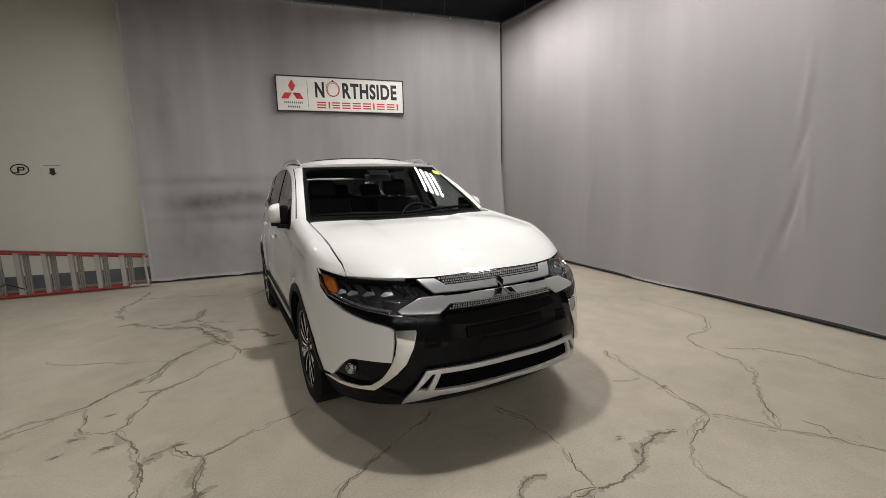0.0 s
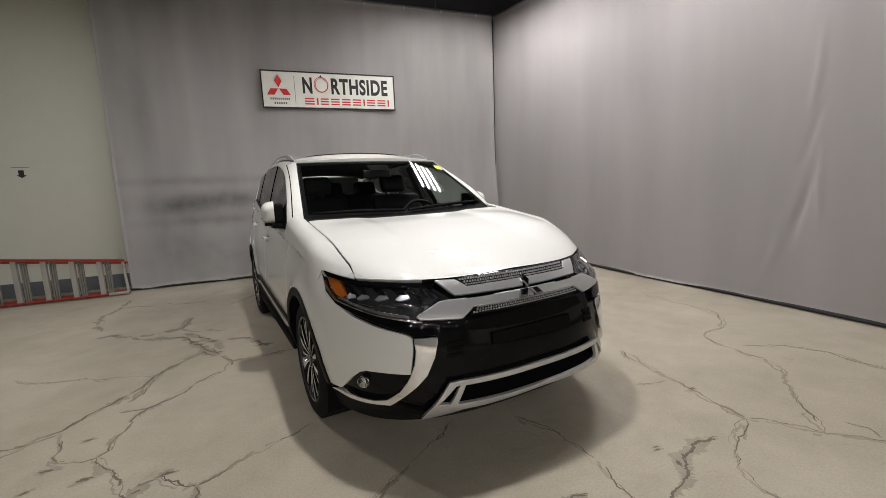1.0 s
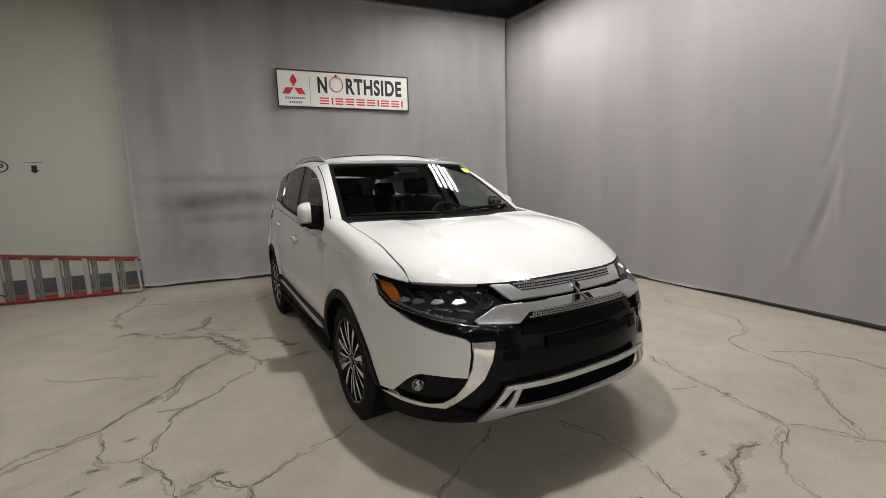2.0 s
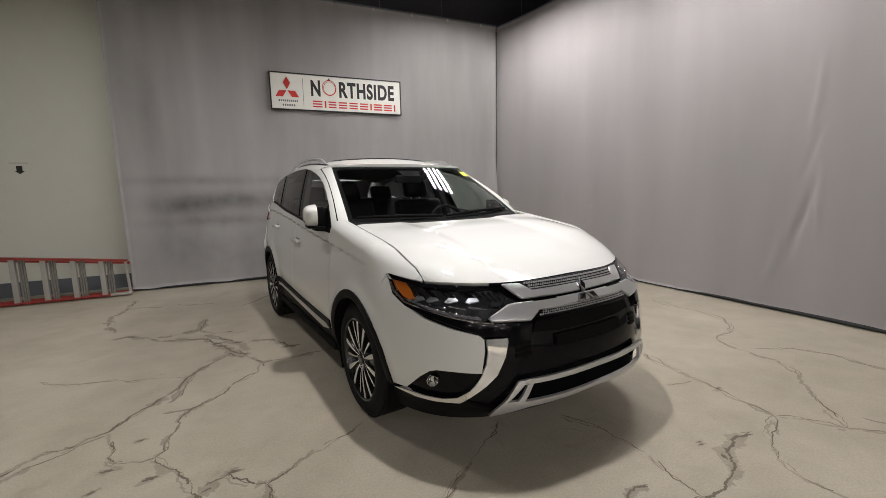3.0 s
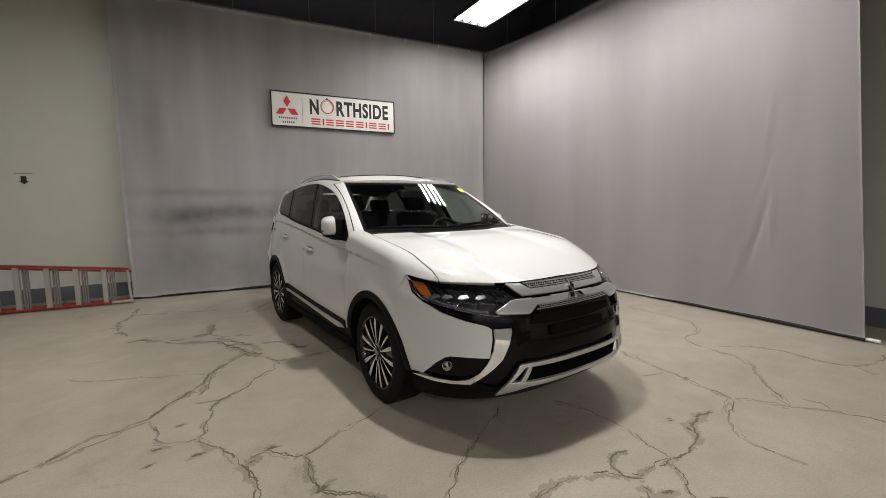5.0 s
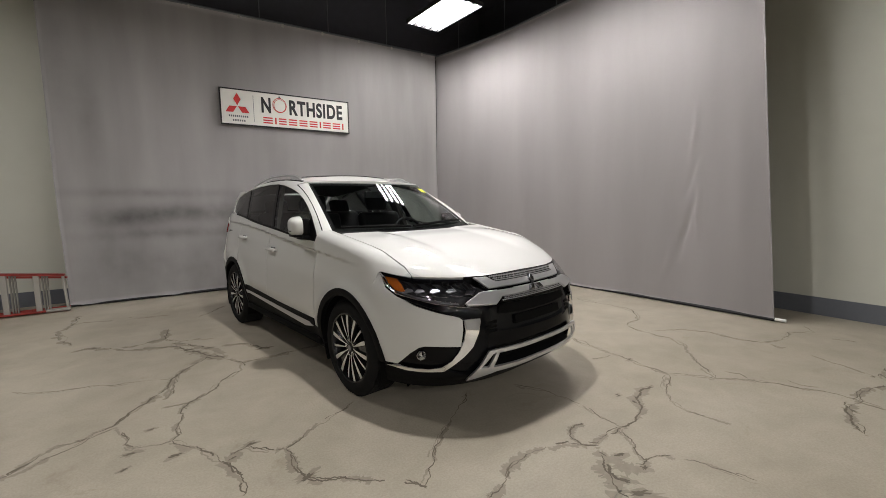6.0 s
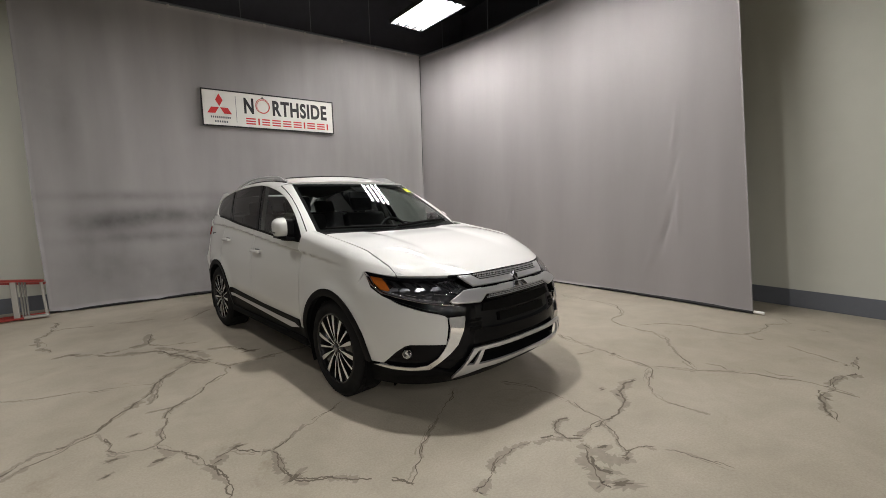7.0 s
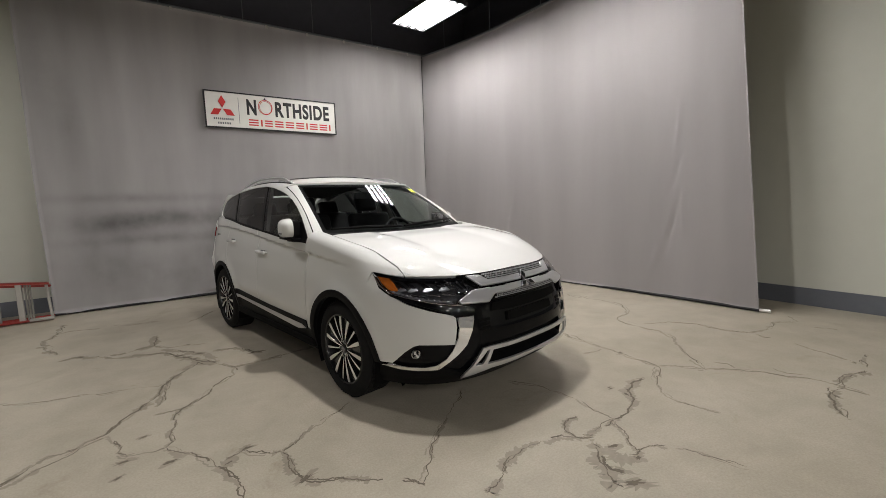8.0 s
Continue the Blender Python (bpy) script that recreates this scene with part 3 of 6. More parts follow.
def spot_lamp(m, glow, rim=0.0):
    """A round surface lamp: black can, glowing face set back in it; rim: how much deeper the can is."""
    spot = group_of("spot_lamp", m, "round black ceiling spot lamp out of view, switched on", "spot lamp", "round ceiling spot lamps")
    can = spun([(0.0, 0.0), (0.0, 0.045), (-0.02, 0.05), (-0.02, 0.115), (-0.105 - rim, 0.125), (-0.120 - rim, 0.120), (-0.112 - rim, 0.106), (-0.100, 0.100)], 32)
    bmesh.ops.transform(can, matrix=pose(0, 0, 0, 0, -90, 0), verts=can.verts)
    part("can", can, M_DARK, spot, "black lamp can")
    bm = bmesh.new()
    add_disc(bm, 0.095, 0.095, 0.006, pose(0, 0, -0.100), 32)
    part("face", bm, glow, spot, "glowing face")
    part("suspension_rod", tube([(0, 0, -0.01), (0, 0, H - LAMP_H)], 0.010, 8), M_DARK, spot, "dark rod up to the ceiling")
    return spot


spot_lamp(pose(0.69, 2.98, LAMP_H), M_SPOT, 0.028)
# unseen fill lamp, added to brighten the left wall and the backdrop's left end
spot_lamp(pose(-2.2, 5.2, LAMP_H), M_SIDE_FILL)
spot = spot_lamp(pose(-2.9, -4.4, LAMP_H), M_SPOT_FAR)
for x, y in ((-2.0, -6.2), (-3.6, -8.8), (1.6, -9.5), (-4.8, -11.0), (0.4, -11.5), (1.2, -5.4), (-7.4, -9.6), (-5.0, -7.0), (3.6, -7.4), (-0.6, -8.6), (-1.4, -13.6), (-7.0, -12.6), (2.8, -12.8)):
    copy_thing(spot, pose(x, y, LAMP_H))


# ---- wall sign ----
def letters(text, size, mat, parent, m, name, long):
    """Raised bold lettering as a mesh, fitted to a length."""
    cu = bpy.data.curves.new(name, "FONT")
    cu.body, cu.size, cu.extrude, cu.align_x, cu.align_y = text, size, 0.0025, "LEFT", "BOTTOM_BASELINE"
    cu.offset, cu.space_character = 0.036 * size, 1.12
    tmp = bpy.data.objects.new(name, cu)
    me = bpy.data.meshes.new_from_object(tmp)
    bpy.data.objects.remove(tmp)
    me.materials.append(mat)
    xs = [v.co.x for v in me.vertices]
    me.transform(Matrix.Diagonal((long / (max(xs) - min(xs)), 1, 1, 1)) @ Matrix.Translation((-min(xs), 0, 0)))
    ob = new(name, me)
    ob.parent = parent
    ob.matrix_basis = m
    return ob


def wall_sign():
    w, h = 2.15, 0.575
    sign = group_of("wall_sign", pose(1.02, 7.93, 2.968, 90, 0, 0), "white dealership sign with black and red lettering in a black frame", "sign")
    part("board", box((w - 0.03, h - 0.03, 0.03), pose(0, 0, -0.004), 0.002), M_SIGN, sign, "white sign board", smooth=False)
    for sy in (-1, 1):
        part("frame_bar", box((w, 0.018, 0.045), pose(0, sy * (h / 2 - 0.009), 0), 0.003), M_INK, sign, "black frame")
    for sx in (-1, 1):
        part("frame_bar", box((0.018, h - 0.036, 0.045), pose(sx * (w / 2 - 0.009), 0, 0), 0.003), M_INK, sign, "black frame")
    z = 0.0125
    for cx, cy, turn in ((-0.82, 0.125, 0), (-0.913, -0.038, -60), (-0.727, -0.038, 60)):
        bm = bmesh.new()
        a, b = 0.054, 0.098
        vs = [bm.verts.new((0, b, 0)), bm.verts.new((-a, 0, 0)), bm.verts.new((0, -b, 0)), bm.verts.new((a, 0, 0))]
        f = bm.faces.new(vs)
        out = bmesh.ops.extrude_face_region(bm, geom=[f])["geom"]
        bmesh.ops.translate(bm, vec=(0, 0, 0.004), verts=[v for v in out if isinstance(v, bmesh.types.BMVert)])
        bmesh.ops.recalc_face_normals(bm, faces=bm.faces)
        bmesh.ops.transform(bm, matrix=pose(cx, cy, z, 0, 0, turn), verts=bm.verts)
        part("diamond", bm, M_SIGNRED, sign, "red diamond", smooth=False)
    for row, n, x0, x1 in ((-0.145, 10, -0.960, -0.66), (-0.212, 6, -0.905, -0.705)):
        for i in range(n):
            step_w = (x1 - x0) / n
            part("bar", box((step_w * 0.62, 0.030, 0.003), pose(x0 + (i + 0.5) * step_w, row, z)), M_BAND, sign, "small dark bar", smooth=False)
    part("rule", box((0.006, 0.42, 0.002), pose(-0.575, 0, z)), M_BAND, sign, "thin grey rule", smooth=False)
    letters("N", 0.335, M_INK, sign, pose(-0.452, -0.040, z + 0.001), "letter", 0.150)
    letters("RTHSIDE", 0.335, M_INK, sign, pose(0.000, -0.040, z + 0.001), "letter", 0.948)
    bm = bmesh.new()
    ring = [(-0.158 + 0.110 * math.cos(k * math.tau / 40), 0.092 + 0.118 * math.sin(k * math.tau / 40), z + 0.002) for k in range(41)]
    add_tube(bm, ring, 0.0050, 6, False)
    ring = [(-0.154 + 0.096 * math.cos(k * math.tau / 40), 0.086 + 0.104 * math.sin(k * math.tau / 40), z + 0.002) for k in range(41)]
    add_tube(bm, ring, 0.0036, 6, False)
    part("ring", bm, M_SIGNRED, sign, "thin red double ring")
    part("crown", box((0.05, 0.016, 0.004), pose(-0.158, 0.214, z + 0.002), 0.001), M_INK, sign, "small dark tip on the ring", smooth=False)
    part("crown", box((0.018, 0.03, 0.004), pose(-0.158, 0.226, z + 0.003), 0.001), M_INK, sign, "small dark tip on the ring", smooth=False)
    x = -0.434
    for wide in (0.150, 0.024, 0.125, 0.140, 0.140, 0.140, 0.024, 0.140, 0.140, 0.024):
        if wide < 0.03:
            part("bar", box((wide, 0.108, 0.004), pose(x + wide / 2, -0.172, z)), M_SIGNRED, sign, "red bar", smooth=False)
        else:
            for dy in (-0.041, 0.0, 0.041):
                part("bar", box((wide, 0.021, 0.004), pose(x + wide / 2, -0.172 + dy, z)), M_SIGNRED, sign, "red bar", smooth=False)
        x += wide + 0.039
    return sign


wall_sign()


def wall_mark():
    """A ringed black mark and a small bracket on the cream wall."""
    mark = group_of("wall_mark", pose(-3.70, Y1, 1.80, 90, 0, 0), "round black painted parking mark on the cream wall", "wall mark")
    add = bmesh.new()
    add_tube(add, [(0.105 * math.cos(k * math.tau / 36), 0.075 * math.sin(k * math.tau / 36), 0.002) for k in range(37)], 0.008, 6, False)
    part("ring", add, M_INK, mark, "black ring")
    part("bar", box((0.022, 0.085, 0.004), pose(-0.02, -0.008, 0.002)), M_INK, mark, smooth=False)
    part("bar", box((0.075, 0.018, 0.004), pose(0.018, 0.030, 0.002)), M_INK, mark, smooth=False)
    part("bar", box((0.060, 0.016, 0.004), pose(0.020, -0.006, 0.002)), M_INK, mark, smooth=False)
    part("bar", box((0.018, 0.030, 0.004), pose(0.050, 0.012, 0.002)), M_INK, mark, smooth=False)
    part("bar", box((0.06, 0.014, 0.004), pose(-0.045, -0.045, 0.002)), M_INK, mark, smooth=False)
    arrow = group_of("wall_arrow", pose(-3.315, Y1, 1.79, 90, 0, 0), "small black downward arrow under a thin line, painted on cream wall", "wall mark")
    part("shaft", box((0.062, 0.070, 0.004), pose(0, -0.012, 0.002)), M_INK, arrow, smooth=False)
    bm = bmesh.new()
    tip = [bm.verts.new(v) for v in ((-0.055, -0.046, 0.004), (0.002, -0.086, 0.004), (0.056, -0.046, 0.004))]
    bm.faces.new(tip)
    out = bmesh.ops.extrude_face_region(bm, geom=bm.faces[:])["geom"]
    bmesh.ops.translate(bm, vec=(0, 0, -0.004), verts=[v for v in out if isinstance(v, bmesh.types.BMVert)])
    bmesh.ops.recalc_face_normals(bm, faces=bm.faces)
    part("head", bm, M_INK, arrow, smooth=False)
    part("line", box((0.20, 0.007, 0.004), pose(0, 0.062, 0.002)), M_BAND, arrow, "thin grey line", smooth=False)


wall_mark()


# ---- step ladder, folded, lying on its edge ----
def ladder():
    thing = group_of("step_ladder", pose(0, 0, 0), "folded red and aluminium step ladder lying against the wall", "ladder")
    xa, xb, y = -5.0, -2.09, 7.60

    def tall(x):
        return 0.50 + (xb - x) * 0.105

    for deep, shift in ((0.0, 0.0), (0.13, 0.05)):
        yy = y + deep + 0.0
        for low in (True, False):
            bm = bmesh.new()
            n = 24
            for (oy, oz, sy, sz) in ((0, 0, 0.075, 0.008), (-0.034, 0.010, 0.007, 0.024), (0.034, 0.010, 0.007, 0.024)):
                ring = []
                for i in range(n + 1):
                    x = xa + (xb - xa) * i / n
                    z = 0.02 if low else tall(x) - shift
                    k = 1 if low else -1
                    ring.append([bm.verts.new((x, yy + oy + a * sy / 2, z + k * (oz + b * sz / 2))) for a, b in ((-1, -1), (1, -1), (1, 1), (-1, 1))])
                for p, q in zip(ring, ring[1:]):
                    for k in range(4):
                        bm.faces.new((p[k], p[(k + 1) % 4], q[(k + 1) % 4], q[k]))
                bm.faces.new(ring[0])
                bm.faces.new(ring[-1][::-1])
            bmesh.ops.recalc_face_normals(bm, faces=bm.faces)
            part("rail", bm, M_REDRAIL, thing, "red fibreglass rail", smooth=False)
        if deep:
            continue
        x = xb - 0.285
        while x > xa + 0.1:
            top_at = tall(x)
            mid_z, long = 0.02 + (top_at - 0.02) / 2, top_at - 0.05
            part("rung", box((0.058, 0.055, long), pose(x, yy, mid_z), 0.006), M_ALU, thing, "flat aluminium tread", smooth=False)
            for k in (0.052, 0.077, 0.102):
                part("rib", box((0.016, 0.030, long), pose(x + k, yy + 0.035, mid_z), 0.004), M_RUNG, thing, "dull aluminium rib", smooth=False)
            x -= 0.305
    part("end_post", box((0.030, 0.030, tall(xb) - 0.06), pose(xb - 0.02, y + 0.05, tall(xb) / 2, 0, -3, 0), 0.005), M_ALU, thing, "slim aluminium end post", smooth=False)
    part("end_cap", box((0.24, 0.085, 0.030), pose(xb - 0.10, y, 0.032), 0.006), M_ALU, thing, "aluminium end shoe")
    part("spreader", tube([(-3.95, y - 0.03, 0.12), (-3.75, y - 0.035, 0.21), (-3.55, y - 0.03, 0.12)], 0.008, 8), M_DARK, thing)


ladder()


# ---- cracks in the floor ----
def crack(path, wide, seed, mat=M_CRACK, lift=0.0012, gap=-0.15):
    """A ragged band of filler along a wandering line."""
    rnd = random.Random(seed)
    pts = [Vector((x, y, 0)) for x, y in path]
    for k in range(4):
        out = [pts[0]]
        for a, b in zip(pts, pts[1:]):
            d = b - a
            out += [(a + b) / 2 + Vector((-d.y, d.x, 0)) * rnd.uniform(-0.13, 0.13), b]
        pts = out
    verts, faces = [], []
    w = wide
    n = len(pts)
    for i, p in enumerate(pts):
        d = (pts[min(i + 1, n - 1)] - pts[max(i - 1, 0)]).normalized()
        s = Vector((-d.y, d.x, 0))
        w += rnd.uniform(-0.22, 0.22) * wide
        w = min(max(w, 0.3 * wide), 1.9 * wide)
        fade = min(1, i / 3, (n - 1 - i) / 3) * 0.85 + 0.15
        swell = 1 + 1.6 * max(0, noise.noise(Vector((p.x * 3, p.y * 3, seed))) - 0.15)
        j = rnd.uniform(-0.3, 0.3) * w
        verts += [p + s * (w * swell * fade / 2 + j) + Vector((0, 0, lift)), p + s * j * 0.6 + Vector((0, 0, lift * 1.25)), p - s * (w * swell * fade / 2 - j) + Vector((0, 0, lift))]
        if i and noise.noise(Vector((p.x * 5.5, p.y * 5.5, seed * 1.7))) > gap:
            a = 3 * i
            faces += [(a - 3, a - 2, a + 1, a), (a - 2, a - 1, a + 2, a + 1)]
    ob = mesh_object("crack", verts, faces, mat, floor, "", True)
    return ob


def crack_line(wide, band, *path):
    """Dark strands of a crack in a paler band of worn filler."""
    seed = len(floor.children)
    crack(path, wide * 0.47, seed, gap=-0.36)
    crack([(x + 0.4 * wide * band, y + 0.4 * wide * band) for x, y in path], wide * 0.38, seed + 50, M_CRACK, 0.0014, 0.02)
    crack([(x - 0.5 * wide, y + 0.3 * wide) for x, y in path], wide * band, seed + 100, M_PATCH, 0.0006, -0.16)
    crack([(x - 0.012, y - 0.016) for x, y in path], wide * band * 1.25, seed + 150, M_PATCH, 0.0008, 0.12)


crack_line(0.014, 2.2, (-2.45, 2.62), (-2.1, 2.86), (-1.9, 3.0), (-1.74, 3.12))
crack_line(0.016, 2.2, (-1.74, 3.12), (-1.67, 3.19), (-1.62, 3.27), (-1.55, 3.35), (-1.44, 3.34), (-1.38, 3.41), (-1.29, 3.45), (-1.24, 3.56), (-1.14, 3.7), (-1.07, 3.82))
crack_line(0.012, 2.6, (-1.71, 3.11), (-1.62, 3.17), (-1.5, 3.26), (-1.4, 3.35), (-1.3, 3.4))
crack_line(0.014, 1.6, (-1.07, 3.82), (-1, 3.93), (-0.96, 4.12), (-0.83, 4.32), (-0.7, 4.51), (-0.56, 4.35))
crack_line(0.012, 2.0, (-1.02, 3.69), (-0.98, 3.87), (-0.92, 4.18), (-0.8, 4.38))
crack_line(0.011, 1.5, (-1.29, 3.42), (-1.24, 3.28), (-1.21, 3.21), (-1.22, 3.14), (-1.18, 3.07), (-1.13, 3.05), (-1.05, 3.02), (-0.99, 3.03))
crack_line(0.013, 1.5, (-0.99, 3.03), (-0.95, 3.08), (-0.96, 3.22), (-0.92, 3.34), (-0.92, 3.47), (-0.88, 3.54), (-0.77, 3.61), (-0.67, 3.78), (-0.47, 3.98), (-0.44, 4.14))
crack_line(0.009, 1.2, (-1.04, 3.55), (-0.96, 3.55), (-0.88, 3.54), (-0.76, 3.65))
crack_line(0.007, 1.0, (-1.99, 4.52), (-1.84, 4.4), (-1.68, 4.33), (-1.55, 4.31), (-1.38, 4.23), (-1.21, 4.2), (-1, 4.1), (-0.92, 4.16))
crack_line(0.014, 1.6, (-0.99, 3.03), (-0.92, 2.91), (-0.85, 2.82), (-0.79, 2.65), (-0.74, 2.57), (-0.7, 2.43), (-0.71, 2.26))
crack_line(0.018, 1.8, (-0.74, 2.62), (-0.65, 2.68), (-0.54, 2.63), (-0.45, 2.55))
crack_line(0.010, 1.2, (-0.73, 2.67), (-0.63, 2.71), (-0.53, 2.6), (-0.44, 2.56))
crack_line(0.013, 1.3, (-0.45, 2.55), (-0.35, 2.61), (-0.23, 2.71), (-0.08, 2.79), (0.1, 2.89))
crack_line(0.015, 1.5, (-0.45, 2.55), (-0.44, 2.45), (-0.45, 2.33), (-0.42, 2.21), (-0.34, 2.15), (-0.21, 2.07), (-0.12, 1.99), (-0.04, 1.94), (0.01, 1.87), (0.04, 1.81))
crack_line(0.011, 1.0, (0.82, 2.54), (0.64, 2.39), (0.48, 2.26), (0.39, 2.2), (0.26, 2.09), (0.13, 1.94), (0.04, 1.83))
crack_line(0.014, 2.0, (-1.8, 5.67), (-1.9, 5.89), (-2.02, 6.38), (-1.95, 6.47), (-1.93, 6.68), (-1.93, 7.09))
crack_line(0.008, 1.2, (-1.93, 6.63), (-1.83, 6.7), (-1.68, 6.65), (-1.54, 6.59))
crack_line(0.009, 1.2, (-1.38, 6.58), (-1.18, 6.54), (-0.94, 6.48))
crack_line(0.012, 2.4, (-1.76, 5.42), (-1.62, 5.45), (-1.43, 5.28), (-1.28, 5.26), (-1.12, 5.33), (-1.01, 5.36), (-0.99, 5.8))
crack_line(0.009, 1.4, (-1.01, 5.36), (-0.89, 5.17), (-0.73, 5.12), (-0.57, 5.09))
crack_line(0.018, 2.6, (-1.43, 5.26), (-1.12, 5.09), (-0.93, 5.01), (-0.84, 4.79), (-0.72, 4.64), (-0.56, 4.35))
crack_line(0.014, 2.6, (-0.96, 5.17), (-0.8, 4.96), (-0.67, 4.77), (-0.57, 4.41))
crack_line(0.014, 1.8, (-0.56, 4.35), (-0.44, 4.14), (-0.31, 4.17), (-0.11, 4.17), (0.11, 4.21), (0.31, 4.23))
crack_line(0.012, 2.4, (-0.54, 4.77), (-0.35, 4.71), (-0.22, 4.45), (-0.12, 4.43))
crack_line(0.009, 1.2, (-0.64, 6.19), (-0.48, 6.37), (-0.29, 6.62))
crack_line(0.015, 1.4, (2.44, 2.92), (2.38, 2.61), (2.37, 2.43), (2.36, 2.24), (2.33, 2.08), (2.34, 1.89))
crack_line(0.010, 1.2, (2.34, 1.89), (2.45, 1.77), (2.55, 1.62), (2.71, 1.48), (2.82, 1.32), (2.85, 1.2), (2.93, 1.09), (2.94, 0.95), (2.91, 0.77))
crack_line(0.010, 1.2, (2.33, 1.89), (1.99, 1.71), (1.9, 1.63), (1.85, 1.5), (1.87, 1.36), (1.9, 1.25))
crack_line(0.022, 1.8, (2.02, 1.82), (1.89, 1.84), (1.73, 1.78), (1.63, 1.68), (1.52, 1.64), (1.39, 1.61), (1.32, 1.61))
crack_line(0.016, 1.6, (1.32, 1.61), (1.17, 1.61), (1.08, 1.6), (1.03, 1.59))
crack_line(0.011, 1.2, (1.32, 1.61), (1.32, 1.81), (1.35, 2.05), (1.32, 2.2), (1.19, 2.44))
crack_line(0.014, 1.4, (1.26, 1.6), (1.25, 1.53), (1.2, 1.45), (1.14, 1.4), (1.12, 1.35), (1.21, 1.33), (1.28, 1.28))
crack_line(0.008, 1.0, (1.3, 1.23), (1.35, 1.15), (1.38, 1.03), (1.41, 0.93))
crack_line(0.012, 1.3, (1.04, 1.57), (0.97, 1.62), (0.97, 1.7), (1.02, 1.76), (1.1, 1.79), (1.16, 1.77))
crack_line(0.018, 1.6, (1.04, 1.57), (0.93, 1.67), (0.78, 1.73), (0.64, 1.74), (0.56, 1.72), (0.47, 1.7), (0.4, 1.64), (0.3, 1.6), (0.25, 1.59))
crack_line(0.022, 2.2, (0.99, 1.54), (0.93, 1.46), (0.86, 1.37), (0.78, 1.27), (0.79, 1.22))
crack_line(0.022, 2.0, (0.98, 1.53), (0.99, 1.46), (0.98, 1.39), (1.06, 1.31), (1.13, 1.33))
crack_line(0.010, 1.2, (2.54, 1.62), (2.71, 1.81), (2.87, 1.96), (3.07, 2.12), (3.23, 2.35), (3.19, 2.48), (3.26, 2.85))
crack_line(0.009, 1.2, (3.26, 2.85), (3.55, 2.91), (3.87, 3.17), (3.93, 3.53), (3.89, 4.06))
crack_line(0.008, 1.2, (3.33, 2.58), (3.58, 2.45), (3.73, 2.22), (3.71, 2), (3.76, 1.82), (3.93, 1.73), (4.19, 1.7), (4.36, 1.76), (4.58, 1.6), (4.74, 1.73))
crack_line(0.007, 1.0, (2.75, 1.65), (2.79, 1.56), (2.74, 1.49))
crack_line(0.010, 1.2, (2.95, 1.32), (2.92, 1.21), (2.98, 1.13))
crack_line(0.009, 1.2, (3.74, 1.39), (3.67, 1.26), (3.65, 1.14), (3.57, 0.96), (3.55, 0.89))
crack_line(0.020, 1.4, (3.4, 0.86), (3.23, 0.91), (3.05, 0.93), (2.74, 0.91), (2.6, 0.86), (2.4, 0.76))
crack_line(0.009, 1.2, (4.44, 1.43), (4.5, 1.33), (4.51, 1.27))
crack_line(0.009, 1.2, (3.81, 1.72), (3.74, 1.61), (3.8, 1.59))
crack_line(0.007, 1.0, (2.11, 2.44), (2.21, 2.41), (2.32, 2.4))
crack_line(0.010, 1.2, (3.85, 0.95), (3.67, 0.94), (3.5, 0.88))


def ring_stain(x, y, radius, wide, seed):
    """A faint round scuff left by something set down on the floor."""
    verts, faces = [], []
    for k in range(48):
        a = k * math.tau / 48
        w = wide * (0.6 + 0.8 * noise.noise(Vector((math.cos(a) * 2, math.sin(a) * 2, seed))) ** 2)
        for r in (radius - w, radius + w):
            verts.append((x + r * math.cos(a), y + r * math.sin(a) * 0.92, 0.0007))
        if noise.noise(Vector((math.cos(a) * 3, math.sin(a) * 3, seed + 9.0))) > -0.2:
            faces.append((2 * k, 2 * k + 1, (2 * k + 3) % 96, (2 * k + 2) % 96))
    mesh_object("ring_stain", verts, faces, M_STAIN, floor, "faint round scuff")


ring_stain(1.07, 2.20, 0.135, 0.008, 1.0)
ring_stain(1.16, 2.12, 0.09, 0.006, 4.0)


def chip(x, y, size, turn, seed):
    """A shallow pitted patch with a ragged edge and darker pits in it."""
    rnd = random.Random(seed)
    for layer, (mat, grow, lift) in enumerate(((M_PATCH, 1.0, 0.0009), (M_CRACK, 0.5, 0.0016))):
        bm = bmesh.new()
        vs = []
        dx, dy = rnd.uniform(-0.4, 0.4) * size * layer, rnd.uniform(-0.2, 0.2) * size * layer
        for k in range(22):
            r = size * grow * (0.75 + rnd.uniform(-0.38, 0.30))
            vs.append(bm.verts.new((dx + r * math.cos(k * math.tau / 22) * 1.8, dy + r * math.sin(k * math.tau / 22) * 0.8, lift)))
        mid = bm.verts.new((dx, dy, lift * 1.2))
        for a, b in zip(vs, vs[1:] + vs[:1]):
            bm.faces.new((a, b, mid))
        bmesh.ops.transform(bm, matrix=pose(x, y, 0, 0, 0, turn), verts=bm.verts)
        part("chip", bm, mat, floor, "")


